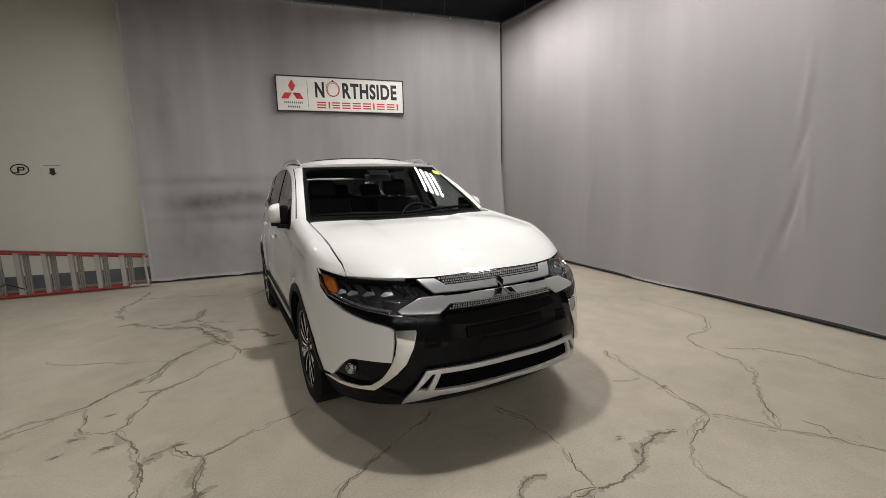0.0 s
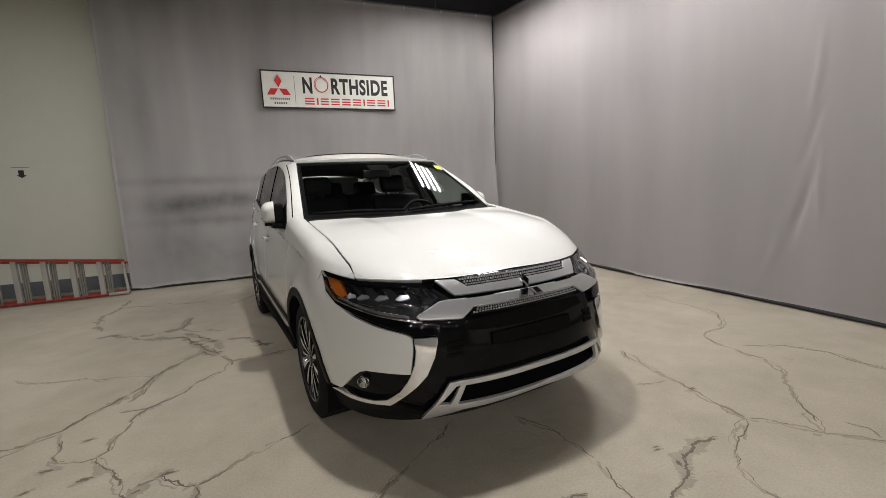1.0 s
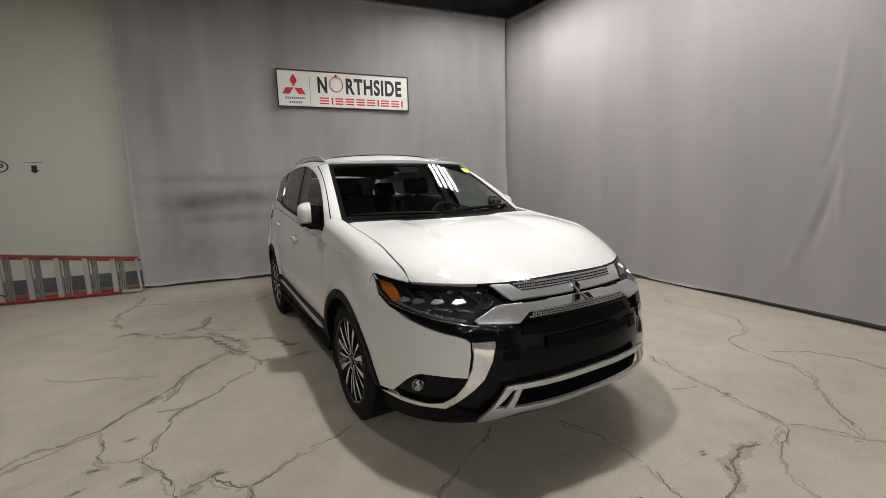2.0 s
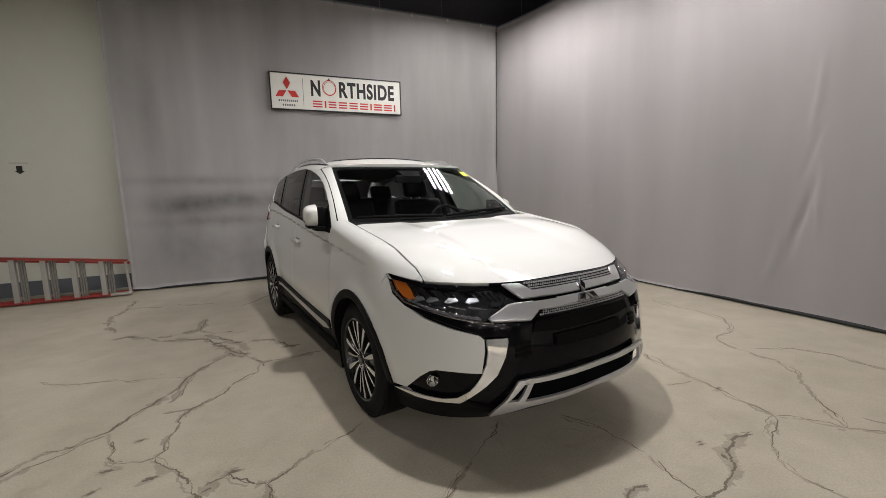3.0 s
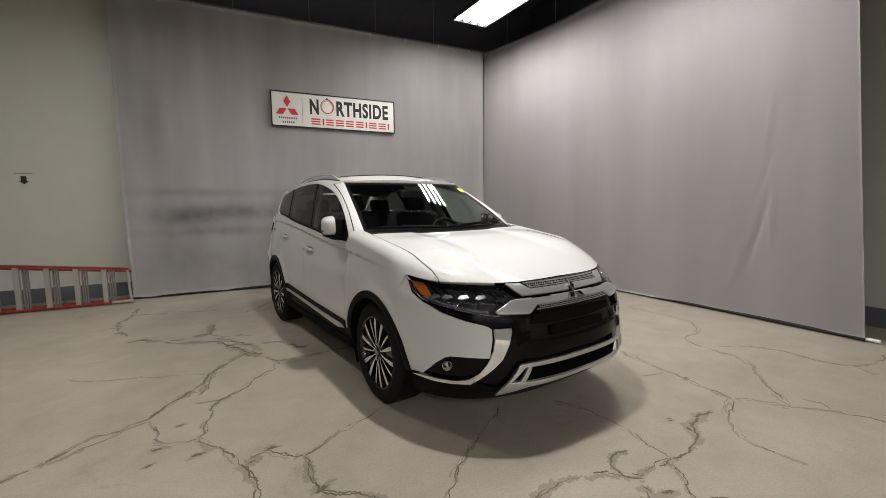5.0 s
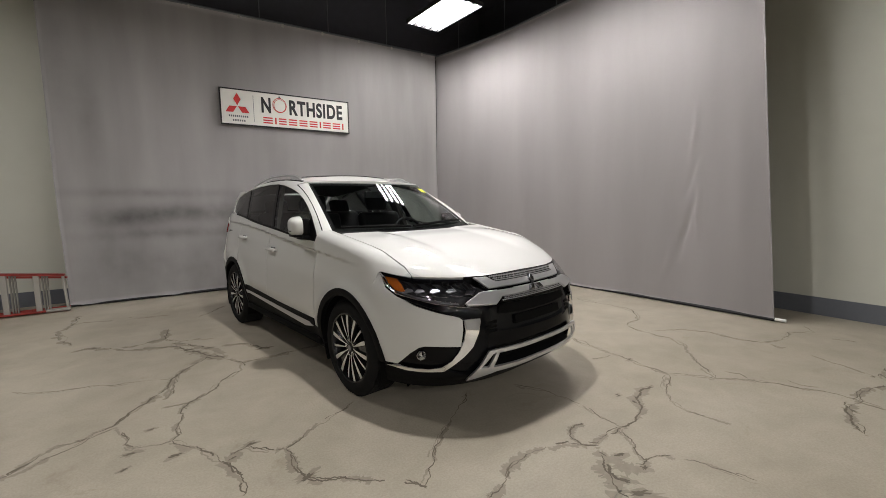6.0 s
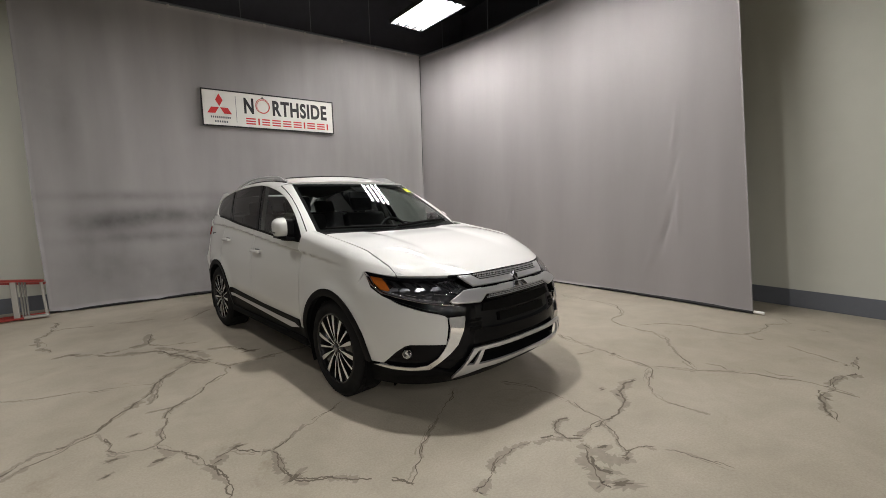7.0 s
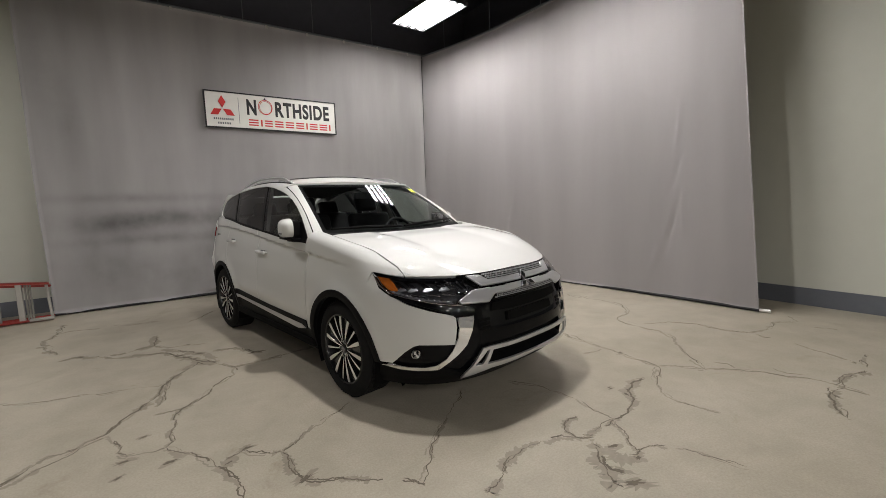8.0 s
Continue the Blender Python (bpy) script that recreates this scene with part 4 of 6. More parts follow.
for i, (x, y, size, turn) in enumerate(((-1.1, 3.26, 0.03, 10), (-1.18, 3.01, 0.045, 0), (-0.97, 2.84, 0.045, 10), (-1.21, 2.85, 0.03, 30), (-0.61, 2.73, 0.04, 0), (-0.42, 2.24, 0.055, 20), (-0.22, 4.45, 0.05, 10), (-0.81, 4.83, 0.06, -10), (-1.93, 7.09, 0.04, -20), (1.69, 1.9, 0.02, 0), (2.36, 2.24, 0.035, 10), (0.89, 1.3, 0.05, -60), (0.87, 1.19, 0.07, -30), (1.04, 1.45, 0.045, -20), (1.07, 1.31, 0.035, 10), (3.55, 0.96, 0.02, 0), (2.72, 0.89, 0.03, 60), (1.74, 1.78, 0.03, 70), (1.68, 1.88, 0.022, 0), (1.69, 1.77, 0.035, 70), (-1.38, 6.64, 0.02, 0), (-0.72, 4.64, 0.04, 0))):
    chip(x, y, size, turn, i)
for i, (x, y, size, turn) in enumerate(((-0.79, 4.74, 0.055, -25), (-0.67, 4.78, 0.06, -25), (-0.74, 5.16, 0.035, -25), (-0.57, 4.43, 0.035, -25), (-0.28, 4.56, 0.05, -25), (-0.20, 4.43, 0.045, -25), (-1.01, 5.05, 0.04, -25), (-1.61, 5.42, 0.05, -25))):
    chip(x, y, size, turn, 40 + i)


# ---- the car ----
car = group_of("car", pose(0.970, 3.143, 0, 0, 0, 8.72), "white pearl seven-seat crossover car, parked, lamps off", "car")
ARCH = 0.435


def round_to(y, z):
    """The angle round the nose of the skin's point at y, z on the right-hand side."""
    n, b = square(z), nose(z) + YC
    if y >= YC:
        return -(90 + (y - YC) * 100)
    e = min(0.9999, (YC - y) / b)
    return -math.degrees(math.atan2((1 - e ** n) ** (1 / n), e))


def arch_points(axle, a0, a1, n=14, r=ARCH):
    """Points y, z of a wheel arch; degrees from straight back over the top."""
    return [(axle + r * math.cos(math.radians(a0 + (a1 - a0) * k / n)), 0.34 + r * math.sin(math.radians(a0 + (a1 - a0) * k / n))) for k in range(n + 1)]


def seam_x(y):
    return 0.714 + 0.020 * ramp(y, -0.57, -0.33)


NOSE = dict(step=(3.0, 0.03), h=(0.15, 0.003))
SIDE = dict(step=(0.045, 0.018), h=(0.003, 0.003))

# dark core of the front, under all its pieces
shell = [(-66, 0.49), (-66, 0.80), (-62, 0.81), (-55, 0.785), (-46, 0.757), (-37, 0.742), (-33.5, 0.758), (-27.2, 0.812), (-22.6, 0.832), (-26, 0.897)]
panel("nose_shell", shell + [(-a, z) for a, z in shell[::-1]], wall, M_GLOSS, car, off=-0.022, thick=0.02, label="gloss black front panel", **NOSE)
both("nose_cheek", [(-66, 0.33), (-66, 0.492), (-25, 0.492), (-25, 0.465), (-33, 0.36), (-34, 0.33)], wall, M_GLOSS, car, off=-0.022, thick=0.02, label="gloss black front panel", **NOSE)
panel("chin", [(-74, 0.20), (-72, 0.345), (-46, 0.36), (-37, 0.315), (-25, 0.335), (0, 0.352), (25, 0.335), (37, 0.315), (46, 0.36), (72, 0.345), (74, 0.20)], wall, M_PLASTIC, car, off=-0.008, thick=0.11, label="matt black lower lip", **NOSE)

# painted corners of the bumper
corner_poly = [(-70.3, 0.941), (-67.1, 0.865), (-62.5, 0.809), (-55.6, 0.758), (-47.1, 0.720), (-40.5, 0.697), (-38.8, 0.688), (-37.8, 0.675), (-38.0, 0.620), (-39.6, 0.516), (-47.9, 0.517), (-53.0, 0.514), (-55.4, 0.502), (-59.4, 0.458), (-65.3, 0.374)]
corner_poly += [(round_to(y, z), z) for y, z in arch_points(0, 176, 131, 10)]
corner_poly += [(round_to(-0.30, 0.76), 0.76), (round_to(-0.338, 0.86), 0.86)]
both("bumper_corner", corner_poly, wall, M_PAINT, car, thick=0.03, label="white painted bumper corner", **NOSE)

# wings
wing_yz = [(y, wing_angle(side(y, z).x, z)) for y, z in ((-0.368, 0.944), (-0.335, 0.85), (-0.30, 0.76))]
wing_yz += [(y, wing_angle(side(y, z).x, z)) for y, z in arch_points(0, 131, 4, 20)]
wing_yz += [(0.515, wing_angle(side(0.515, z).x, z)) for z in (0.40, 0.6, 0.8, 0.95, 1.04, 1.09)]
wing_yz += [(y, wing_angle(-seam_x(y) - 0.010, top(seam_x(y) + 0.010, y).z)) for y in (0.46, 0.40, 0.30, 0.15, 0.0, -0.15, -0.3, -0.42, -0.50, -0.562)]
for a in (-54.1, -57.8, -60.8, -63.8, -66.7, -69.2):
    p = wall(a, 0.921 + (abs(a) - 54.1) * 0.0018)
    wing_yz.append((p.y, wing_angle(p.x, p.z)))
both("wing", wing_yz, wing, M_PAINT, car, step=(0.03, 1.4), h=(0.003, 0.2), label="white front wing")

# bonnet
front_z = curve((0, 0.911), (21.6, 0.907), (31.3, 0.911), (43, 0.918), (53.5, 0.922))
edge_pts = [(wall(a, front_z(-a)).x, wall(a, front_z(-a)).y) for a in (-53.2, -48, -42, -36, -30, -24, -18, -12, -6, 0)]
hood_l = [(-seam_x(y), y) for y in (0.27, 0.15, 0.0, -0.15, -0.3, -0.42, -0.50)]
hood_back = [(-0.68 + 0.085 * k, 0.285 - 0.045 * (1 - ((-0.68 + 0.085 * k) / 0.72) ** 2)) for k in range(17)]
left_half = hood_l + edge_pts
hood = left_half + [(-x, y) for x, y in left_half[-2::-1]] + [(-x, y) for x, y in hood_back]
panel("bonnet", hood, top, M_PAINT, car, off=0.001, thick=0.022, step=(0.04, 0.035), label="white bonnet", edge=0.002)

# doors, rear quarter
belt = curve((0.5, 1.093), (0.745, 1.102), (1.395, 1.157), (2.0, 1.209), (2.29, 1.24), (2.69, 1.272), (3.3, 1.31))


def belt_points(y0, y1, n=8, drop=0.006):
    return [(y0 + (y1 - y0) * k / n, belt(y0 + (y1 - y0) * k / n) - drop) for k in range(n + 1)]


LOW = 0.405
front_door = [(0.526, 1.085), (0.526, LOW), (1.545, LOW + 0.01), (1.549, 0.9)] + belt_points(1.551, 0.53)
rear_arch_a = [(y, z) for y, z in arch_points(WHEELBASE, 168, 100, 10, 0.45) if y < 2.46]
rear_door = [(1.560, 0.9), (1.553, LOW + 0.01), (2.165, LOW + 0.015)] + rear_arch_a + [(2.50, 0.95), (2.50, 1.10)] + belt_points(2.47, 1.563)
quarter = [(2.508, 1.10), (2.508, 0.95)] + [(y, z) for y, z in arch_points(WHEELBASE, 110, 4, 18, 0.438)] + [(3.15, 0.40), (3.55, 0.45), (3.60, 0.7), (3.58, 1.0), (3.50, 1.14), (3.40, 1.21)] + belt_points(2.96, 2.478, 5)
for name, poly, label in (("front_door", front_door, "white front door"), ("rear_door", rear_door, "white rear door"), ("rear_quarter", quarter, "white rear quarter panel")):
    both(name, poly, side, M_PAINT, car, thick=0.02, label=label, **SIDE)

# black cladding: wheel arches, sills, strips along the doors
for axle, a0, a1 in ((0.0, -8, 177), (WHEELBASE, 2, 192)):
    ring = arch_points(axle, a0, a1, 30, ARCH + 0.012) + arch_points(axle, a1, a0, 30, ARCH - 0.036)
    both("arch_cladding", ring, side, M_PLASTIC, car, off=0.008, thick=0.07, step=(0.03, 0.03), h=(0.003, 0.003), label="black plastic wheel arch", core=Vector((0, axle, 0.34)))
    for sx in (-1, 1):
        bm = spun([(sx * 0.86, 0.40), (sx * 0.52, 0.40), (sx * 0.50, 0.05)], 40)
        bmesh.ops.delete(bm, geom=[f for f in bm.faces if f.calc_center_median().z < -0.18], context="FACES")
        bmesh.ops.translate(bm, vec=(0, axle, 0.345), verts=bm.verts)
        part("arch_liner", bm, M_MATT, car, "dark felt arch liner")
sill_poly = [(0.40, 0.235), (0.425, 0.40), (0.55, 0.405), (1.3, 0.42), (2.17, 0.43), (2.21, 0.40), (2.23, 0.25)]
both("sill", sill_poly, side, M_PLASTIC, car, off=0.004, thick=0.05, label="black plastic sill", **SIDE)
both("side_strip", [(0.56, 0.398), (0.70, 0.374), (2.14, 0.443), (2.15, 0.468), (0.9, 0.425), (0.62, 0.42)], side, M_SILVER, car, off=0.014, thick=0.012, label="satin silver strip along the doors", **SIDE)
both("door_cladding", [(0.53, 0.40), (0.54, 0.46), (1.3, 0.478), (2.17, 0.522), (2.175, 0.462), (1.3, 0.436), (0.62, 0.415)], side, M_PLASTIC, car, off=0.010, thick=0.012, label="black plastic door cladding", **SIDE)

# glasshouse
FRONT_EDGE = [(0.470, 1.106), (0.553, 1.195), (0.670, 1.295), (0.795, 1.373), (0.933, 1.442), (1.092, 1.497), (1.274, 1.540)]
TOP_EDGE = [(1.274, 1.538), (1.44, 1.570), (1.623, 1.587), (1.879, 1.588), (2.10, 1.577), (2.298, 1.564), (2.50, 1.545), (2.70, 1.515), (2.85, 1.475)]
REAR_EDGE = [(2.85, 1.475), (2.925, 1.42), (2.945, 1.36), (2.90, 1.31), (2.76, 1.283)]


def belt_glass(y0, y1, n=6):
    return [(y0 + (y1 - y0) * k / n, belt(y0 + (y1 - y0) * k / n) + 0.006) for k in range(n + 1)]


def along(points, t):
    s = t * (len(points) - 1)
    i = min(int(s), len(points) - 2)
    a, b = points[i], points[i + 1]
    return a[0] + (b[0] - a[0]) * (s - i), a[1] + (b[1] - a[1]) * (s - i)


front_glass = [(0.49, 1.104)] + FRONT_EDGE[1:] + [(1.44, 1.570), (1.585, 1.584)] + [(1.43, belt(1.43) + 0.006)] + belt_glass(1.35, 0.60)
rear_glass = [(1.475, belt(1.475) + 0.006), (1.63, 1.585), (1.879, 1.588), (2.10, 1.577), (2.298, 1.560), (2.415, 1.548), (2.27, belt(2.27) + 0.006)] + belt_glass(2.2, 1.55)
back_glass = [(2.30, belt(2.30) + 0.006), (2.445, 1.549), (2.50, 1.545), (2.70, 1.515)] + REAR_EDGE + belt_glass(2.62, 2.36, 3)
whole = [(0.47, 1.10)] + FRONT_EDGE[1:] + TOP_EDGE[1:] + REAR_EDGE[1:] + belt_glass(2.62, 0.56, 14)
for name, poly, mat, label in (("front_window", front_glass, M_DOORGLASS, "clear front door glass"), ("rear_window", rear_glass, M_PRIVACY, "dark tinted rear door glass"), ("quarter_window", back_glass, M_PRIVACY, "dark tinted rear quarter glass")):
    for ob in both(name, poly, cabin, mat, car, off=-0.006, thick=0.003, label=label, **SIDE):
        ob.visible_shadow = False
both("window_post", [(1.432, 1.16), (1.474, 1.163), (1.632, 1.588), (1.586, 1.586)], cabin, M_GLOSS, car, off=-0.001, thick=0.03, label="gloss black door post", **SIDE)
both("window_post", [(2.268, 1.238), (2.302, 1.241), (2.446, 1.545), (2.414, 1.549)], cabin, M_GLOSS, car, off=-0.001, thick=0.03, label="gloss black door post", **SIDE)
both("window_seal", [(p[0], p[1]) for p in belt_points(0.52, 2.72, 14, -0.008)] + [(p[0], p[1]) for p in belt_points(2.72, 0.52, 14, 0.008)], cabin, M_PLASTIC, car, off=0.003, thick=0.02, label="black seal along the windows", **SIDE)
# mirror triangle
both("mirror_base_panel", [(0.475, 1.10), (0.555, 1.192), (0.665, 1.287), (0.70, 1.105)], cabin, M_PLASTIC, car, off=0.001, thick=0.02, label="black corner panel under the mirror", **SIDE)


def roof_edge(t):
    y = 1.075 + t * 1.87
    return Vector((-(0.625 + 0.012 * ramp(t, 0, 0.3) - 0.05 * ramp(t, 0.5, 1)), y, 1.578 + 0.046 * ramp(t, -0.12, 0.30) - 0.115 * ramp(t, 0.40, 1.05)))


def roof(u, t):
    e = roof_edge(t)
    h = 1 - abs(u) ** 2.3
    return Vector((-e.x * u, e.y - 0.09 * h * (1 - t) ** 2, e.z + (0.003 + 0.057 * ramp(t, -0.10, 0.20)) * h))


def pillar(u, v):
    """Between the windscreen and the front window: u outwards, v up."""
    a = screen(-1, v)
    y, z = along(FRONT_EDGE, v)
    b = cabin(y, z)
    return a.lerp(b, u) + Vector((-0.75, -0.5, 0.35)) * 0.016 * 4 * u * (1 - u)


def rail_side(u, v):
    """Between the roof and the heads of the windows: u outwards, v to the back."""
    a = roof_edge(v)
    y, z = along(TOP_EDGE, min(1.0, v / 0.92))
    b = cabin(y + max(0, v - 0.92) * 1.5, z - max(0, v - 0.92) * 0.5)
    return a.lerp(b, u) + Vector((-0.7, 0, 0.7)) * 0.012 * 4 * u * (1 - u)


both("front_pillar", [(0, 0.0), (1, 0.0), (1, 1), (0, 1)], pillar, M_PAINT, car, thick=0.03, step=(0.12, 0.05), h=(0.01, 0.005), label="white front pillar")
both("pillar_seam", [(0.50, 0.0), (0.565, 0.0), (0.565, 1), (0.50, 1)], pillar, M_PLASTIC, car, off=0.0015, thick=0.002, step=(0.12, 0.05), h=(0.01, 0.005), label="dark seal between pillar and door frame", edge=0.0005)
both("roof_side", [(0, 0), (1, 0), (1, 1), (0, 1)], rail_side, M_PAINT, car, thick=0.03, step=(0.2, 0.03), h=(0.01, 0.004), label="white roof side")
both("rear_pillar", [(2.60, 1.527), (2.70, 1.517), (2.855, 1.479), (2.932, 1.422), (2.953, 1.36), (2.906, 1.304), (2.76, 1.274), (3.0, 1.27), (3.42, 1.20), (3.30, 1.34), (3.12, 1.46), (2.92, 1.535), (2.72, 1.545)], cabin, M_PAINT, car, off=0.002, thick=0.03, label="white rear pillar", **SIDE)
panel("roof", [(-1, 0), (1, 0), (1, 1), (-1, 1)], roof, M_PAINT, car, thick=0.03, step=(0.08, 0.03), h=(0.005, 0.004), label="white roof", core=Vector((0, 2, 0.9)))
panel("sunroof", rounded([(-0.66, 0.15), (0.66, 0.15), (0.66, 0.38), (-0.66, 0.38)], 2, 0.15), roof, M_GLOSS, car, off=0.006, thick=0.008, step=(0.1, 0.04), h=(0.005, 0.004), label="dark glass sunroof", core=Vector((0, 2, 0.9)))
wind = panel("windscreen", [(-0.985, 0.01), (0.985, 0.01), (0.985, 0.99), (-0.985, 0.99)], screen, M_SCREEN, car, off=0.001, thick=0.005, step=(0.07, 0.07), h=(0.005, 0.005), label="clear windscreen reflecting the ceiling lamp", core=Vector((0, 2, 0.7)))
wind.visible_shadow = False
frit = [[(-1, 0), (1, 0), (0.96, 0.07), (-0.96, 0.07)], [(-1, 1), (-0.955, 0.950), (0.955, 0.950), (1, 1)], [(-1, 0), (-0.955, 0.07), (-0.955, 0.950), (-1, 1)], [(1, 0), (1, 1), (0.955, 0.950), (0.955, 0.07)]]
panel("screen_border", frit, screen, M_MATT, car, off=-0.006, thick=0.004, step=(0.08, 0.08), h=(0.005, 0.005), label="black border of the windscreen", core=Vector((0, 2, 0.7)))
panel("sensor_patch", [(-0.12, 0.80), (0.12, 0.80), (0.15, 0.92), (-0.15, 0.92)], screen, M_MATT, car, off=-0.008, thick=0.004, step=(0.08, 0.08), h=(0.005, 0.005), label="black sensor patch", core=Vector((0, 2, 0.7)))
panel("sticker", [(0.865, 0.79), (0.955, 0.77), (0.965, 0.86), (0.875, 0.88)], screen, M_YELLOW, car, off=0.004, thick=0.001, step=(0.1, 0.1), h=(0.005, 0.005), label="small yellow sticker", core=Vector((0, 2, 0.7)))


def cowl(u, v):
    a = screen(u, 0.03)
    x = u * 0.715
    b = top(x, 0.27 - 0.045 * (1 - (x / 0.72) ** 2))
    b = Vector((x, b.y, b.z - 0.018))
    return a.lerp(b, v) - Vector((0, 0, 0.02)) * 4 * v * (1 - v)


panel("cowl", [(-1, 0), (1, 0), (1, 1), (-1, 1)], cowl, M_PLASTIC, car, off=0.0, thick=0.01, step=(0.1, 0.3), h=(0.01, 0.01), label="black plastic cowl under the windscreen")
for x0, x1, v0, v1 in ((-0.68, -0.05, 0.050, 0.030), (0.64, -0.02, 0.085, 0.030)):
    pts = [screen((x0 + (x1 - x0) * k / 4) / 0.74, v0 + (v1 - v0) * k / 4) + Vector((0, -0.016, 0.014 + 0.006 * math.sin(k * 0.8))) for k in range(5)]
    part("wiper", tube(pts, [0.006, 0.010, 0.012, 0.012, 0.009], 8), M_MATT, car, "black wiper")
# tailgate and rear bumper close the back


def back(u, z):
    e = 1 - abs(u) ** 2.6
    y = YR + tail(z) * (1 - 0.02) * max(0.0, e) ** (1 / 2.6) if z < 1.25 else YR + 0.80 - (z - 1.25) * 1.9 - 0.10 * abs(u) ** 3
    w = side_x(2.7, min(z, 1.25)) if z < 1.25 else 0.62 - (z - 1.25) * 0.15
    return Vector((w * u, y, z))


panel("tailgate", [(-0.97, 0.62), (0.97, 0.62), (0.97, 1.24), (0.9, 1.53), (-0.9, 1.53), (-0.97, 1.24)], back, M_PAINT, car, off=0.0, thick=0.03, step=(0.08, 0.06), h=(0.005, 0.005), label="white tailgate", core=Vector((0, 2, 0.9)))
panel("rear_bumper", [(-0.97, 0.28), (0.97, 0.28), (0.97, 0.615), (-0.97, 0.615)], back, M_PLASTIC, car, off=0.01, thick=0.03, step=(0.08, 0.06), h=(0.005, 0.005), label="black rear bumper", core=Vector((0, 2, 0.9)))
both("tail_lamp", [(3.10, 1.05), (3.14, 1.15), (3.40, 1.19), (3.50, 1.13), (3.50, 1.05)], side, M_REDLENS, car, off=0.012, thick=0.03, label="red tail lamp", **SIDE)

# floor pan keeps the light out
part("floor_pan", box((1.46, 3.6, 0.05), pose(0, 1.38, 0.245), 0.02), M_MATT, car, "dark underside")
for s in (-1, 1):
    part("sill_box", box((0.26, 1.75, 0.06), pose(s * 0.75, 1.30, 0.30), 0.01), M_MATT, car, "dark underside")
part("engine_bay", box((1.10, 0.75, 0.40), pose(0, -0.30, 0.55), 0.03), M_MATT, car, "dark underside")


# grille, bars and badge
def bars(polys):
    """Right-hand outlines with their mirror images."""
    return polys + [[(-a, z) for a, z in p[::-1]] for p in polys]


def one_bar(half_poly):
    """One outline over the middle from its right-hand half, whose first and last points lie on the middle line."""
    return half_poly + [(-a, z) for a, z in half_poly[-2:0:-1]]


panel("grille_frame", one_bar([(0, 0.866), (-19.0, 0.864), (-21.9, 0.894), (-27.4, 0.898), (-23.2, 0.840), (0, 0.839)]), wall, M_SILVER, car, off=0.014, thick=0.012, label="satin silver upper grille bar", edge=0.006, **NOSE)
panel("grille_bar", one_bar([(0, 0.818), (-17.5, 0.818), (-26.6, 0.817), (-28.6, 0.813), (-35.2, 0.766), (-34.6, 0.757), (-23.4, 0.749), (-19.4, 0.788), (0, 0.790)]), wall, M_SILVER, car, off=0.018, thick=0.014, label="satin silver lower grille bar", edge=0.007, **NOSE)
panel("grille_lip", one_bar([(0, 0.911), (-21.6, 0.907), (-31.3, 0.909), (-31.3, 0.903), (-21.4, 0.901), (0, 0.905)]), wall, M_GLOSS, car, off=0.004, thick=0.02, label="gloss black lip under the bonnet", edge=0.003, **NOSE)
for z0, z1, reach_a, slant, size, name in ((0.866, 0.901, 20.6, 1.8, 0.0070, "upper_mesh"), (0.757, 0.789, 19.8, -2.2, 0.0064, "lower_mesh")):
    poly = one_bar([(0, z1), (-reach_a - slant * 0.5, z1 - 0.003), (-reach_a + slant * 0.5, z0), (0, z0)])
    panel(name, poly, wall, M_MATT, car, off=0.010, thick=0.03, label="black grille backing", **NOSE)
    bm = bmesh.new()
    for r in range(3):
        z = z0 + (r + 0.6) * (z1 - z0 - 0.003) / 3
        n = 46
        far = reach_a - slant * (r - 1) * -0.35 - 1.0
        for i in range(n):
            a = -far + 2 * far * (i + 0.5 * (r % 2)) / (n - 0.5)
            p, q = wall(a, z), wall(a + 0.5, z)
            nrm = (q - p).cross(wall(a, z + 0.01) - p).normalized()
            if nrm.y > 0:
                nrm = -nrm
            m = Matrix.Translation(p + nrm * 0.014) @ nrm.to_track_quat("Z", "Y").to_matrix().to_4x4() @ Matrix.Rotation(math.pi / 4, 4, "Z")
            vs = bmesh.ops.create_cone(bm, cap_ends=True, segments=4, radius1=size, radius2=size * 0.30, depth=0.009)["verts"]
            bmesh.ops.transform(bm, matrix=m, verts=vs)
    part("grille_studs", bm, M_STUD, car, "bright pointed studs in the grille", smooth=False)
    for k in range(3):
        z = z0 + 0.0015 + k * (z1 - z0 - 0.004) / 2
        panel("mesh_line", one_bar([(0, z + 0.0018), (-reach_a + 1.2, z + 0.0018), (-reach_a + 1.2, z), (0, z)]), wall, M_LAMPIN, car, off=0.015, thick=0.008, edge=0.0006, **NOSE)

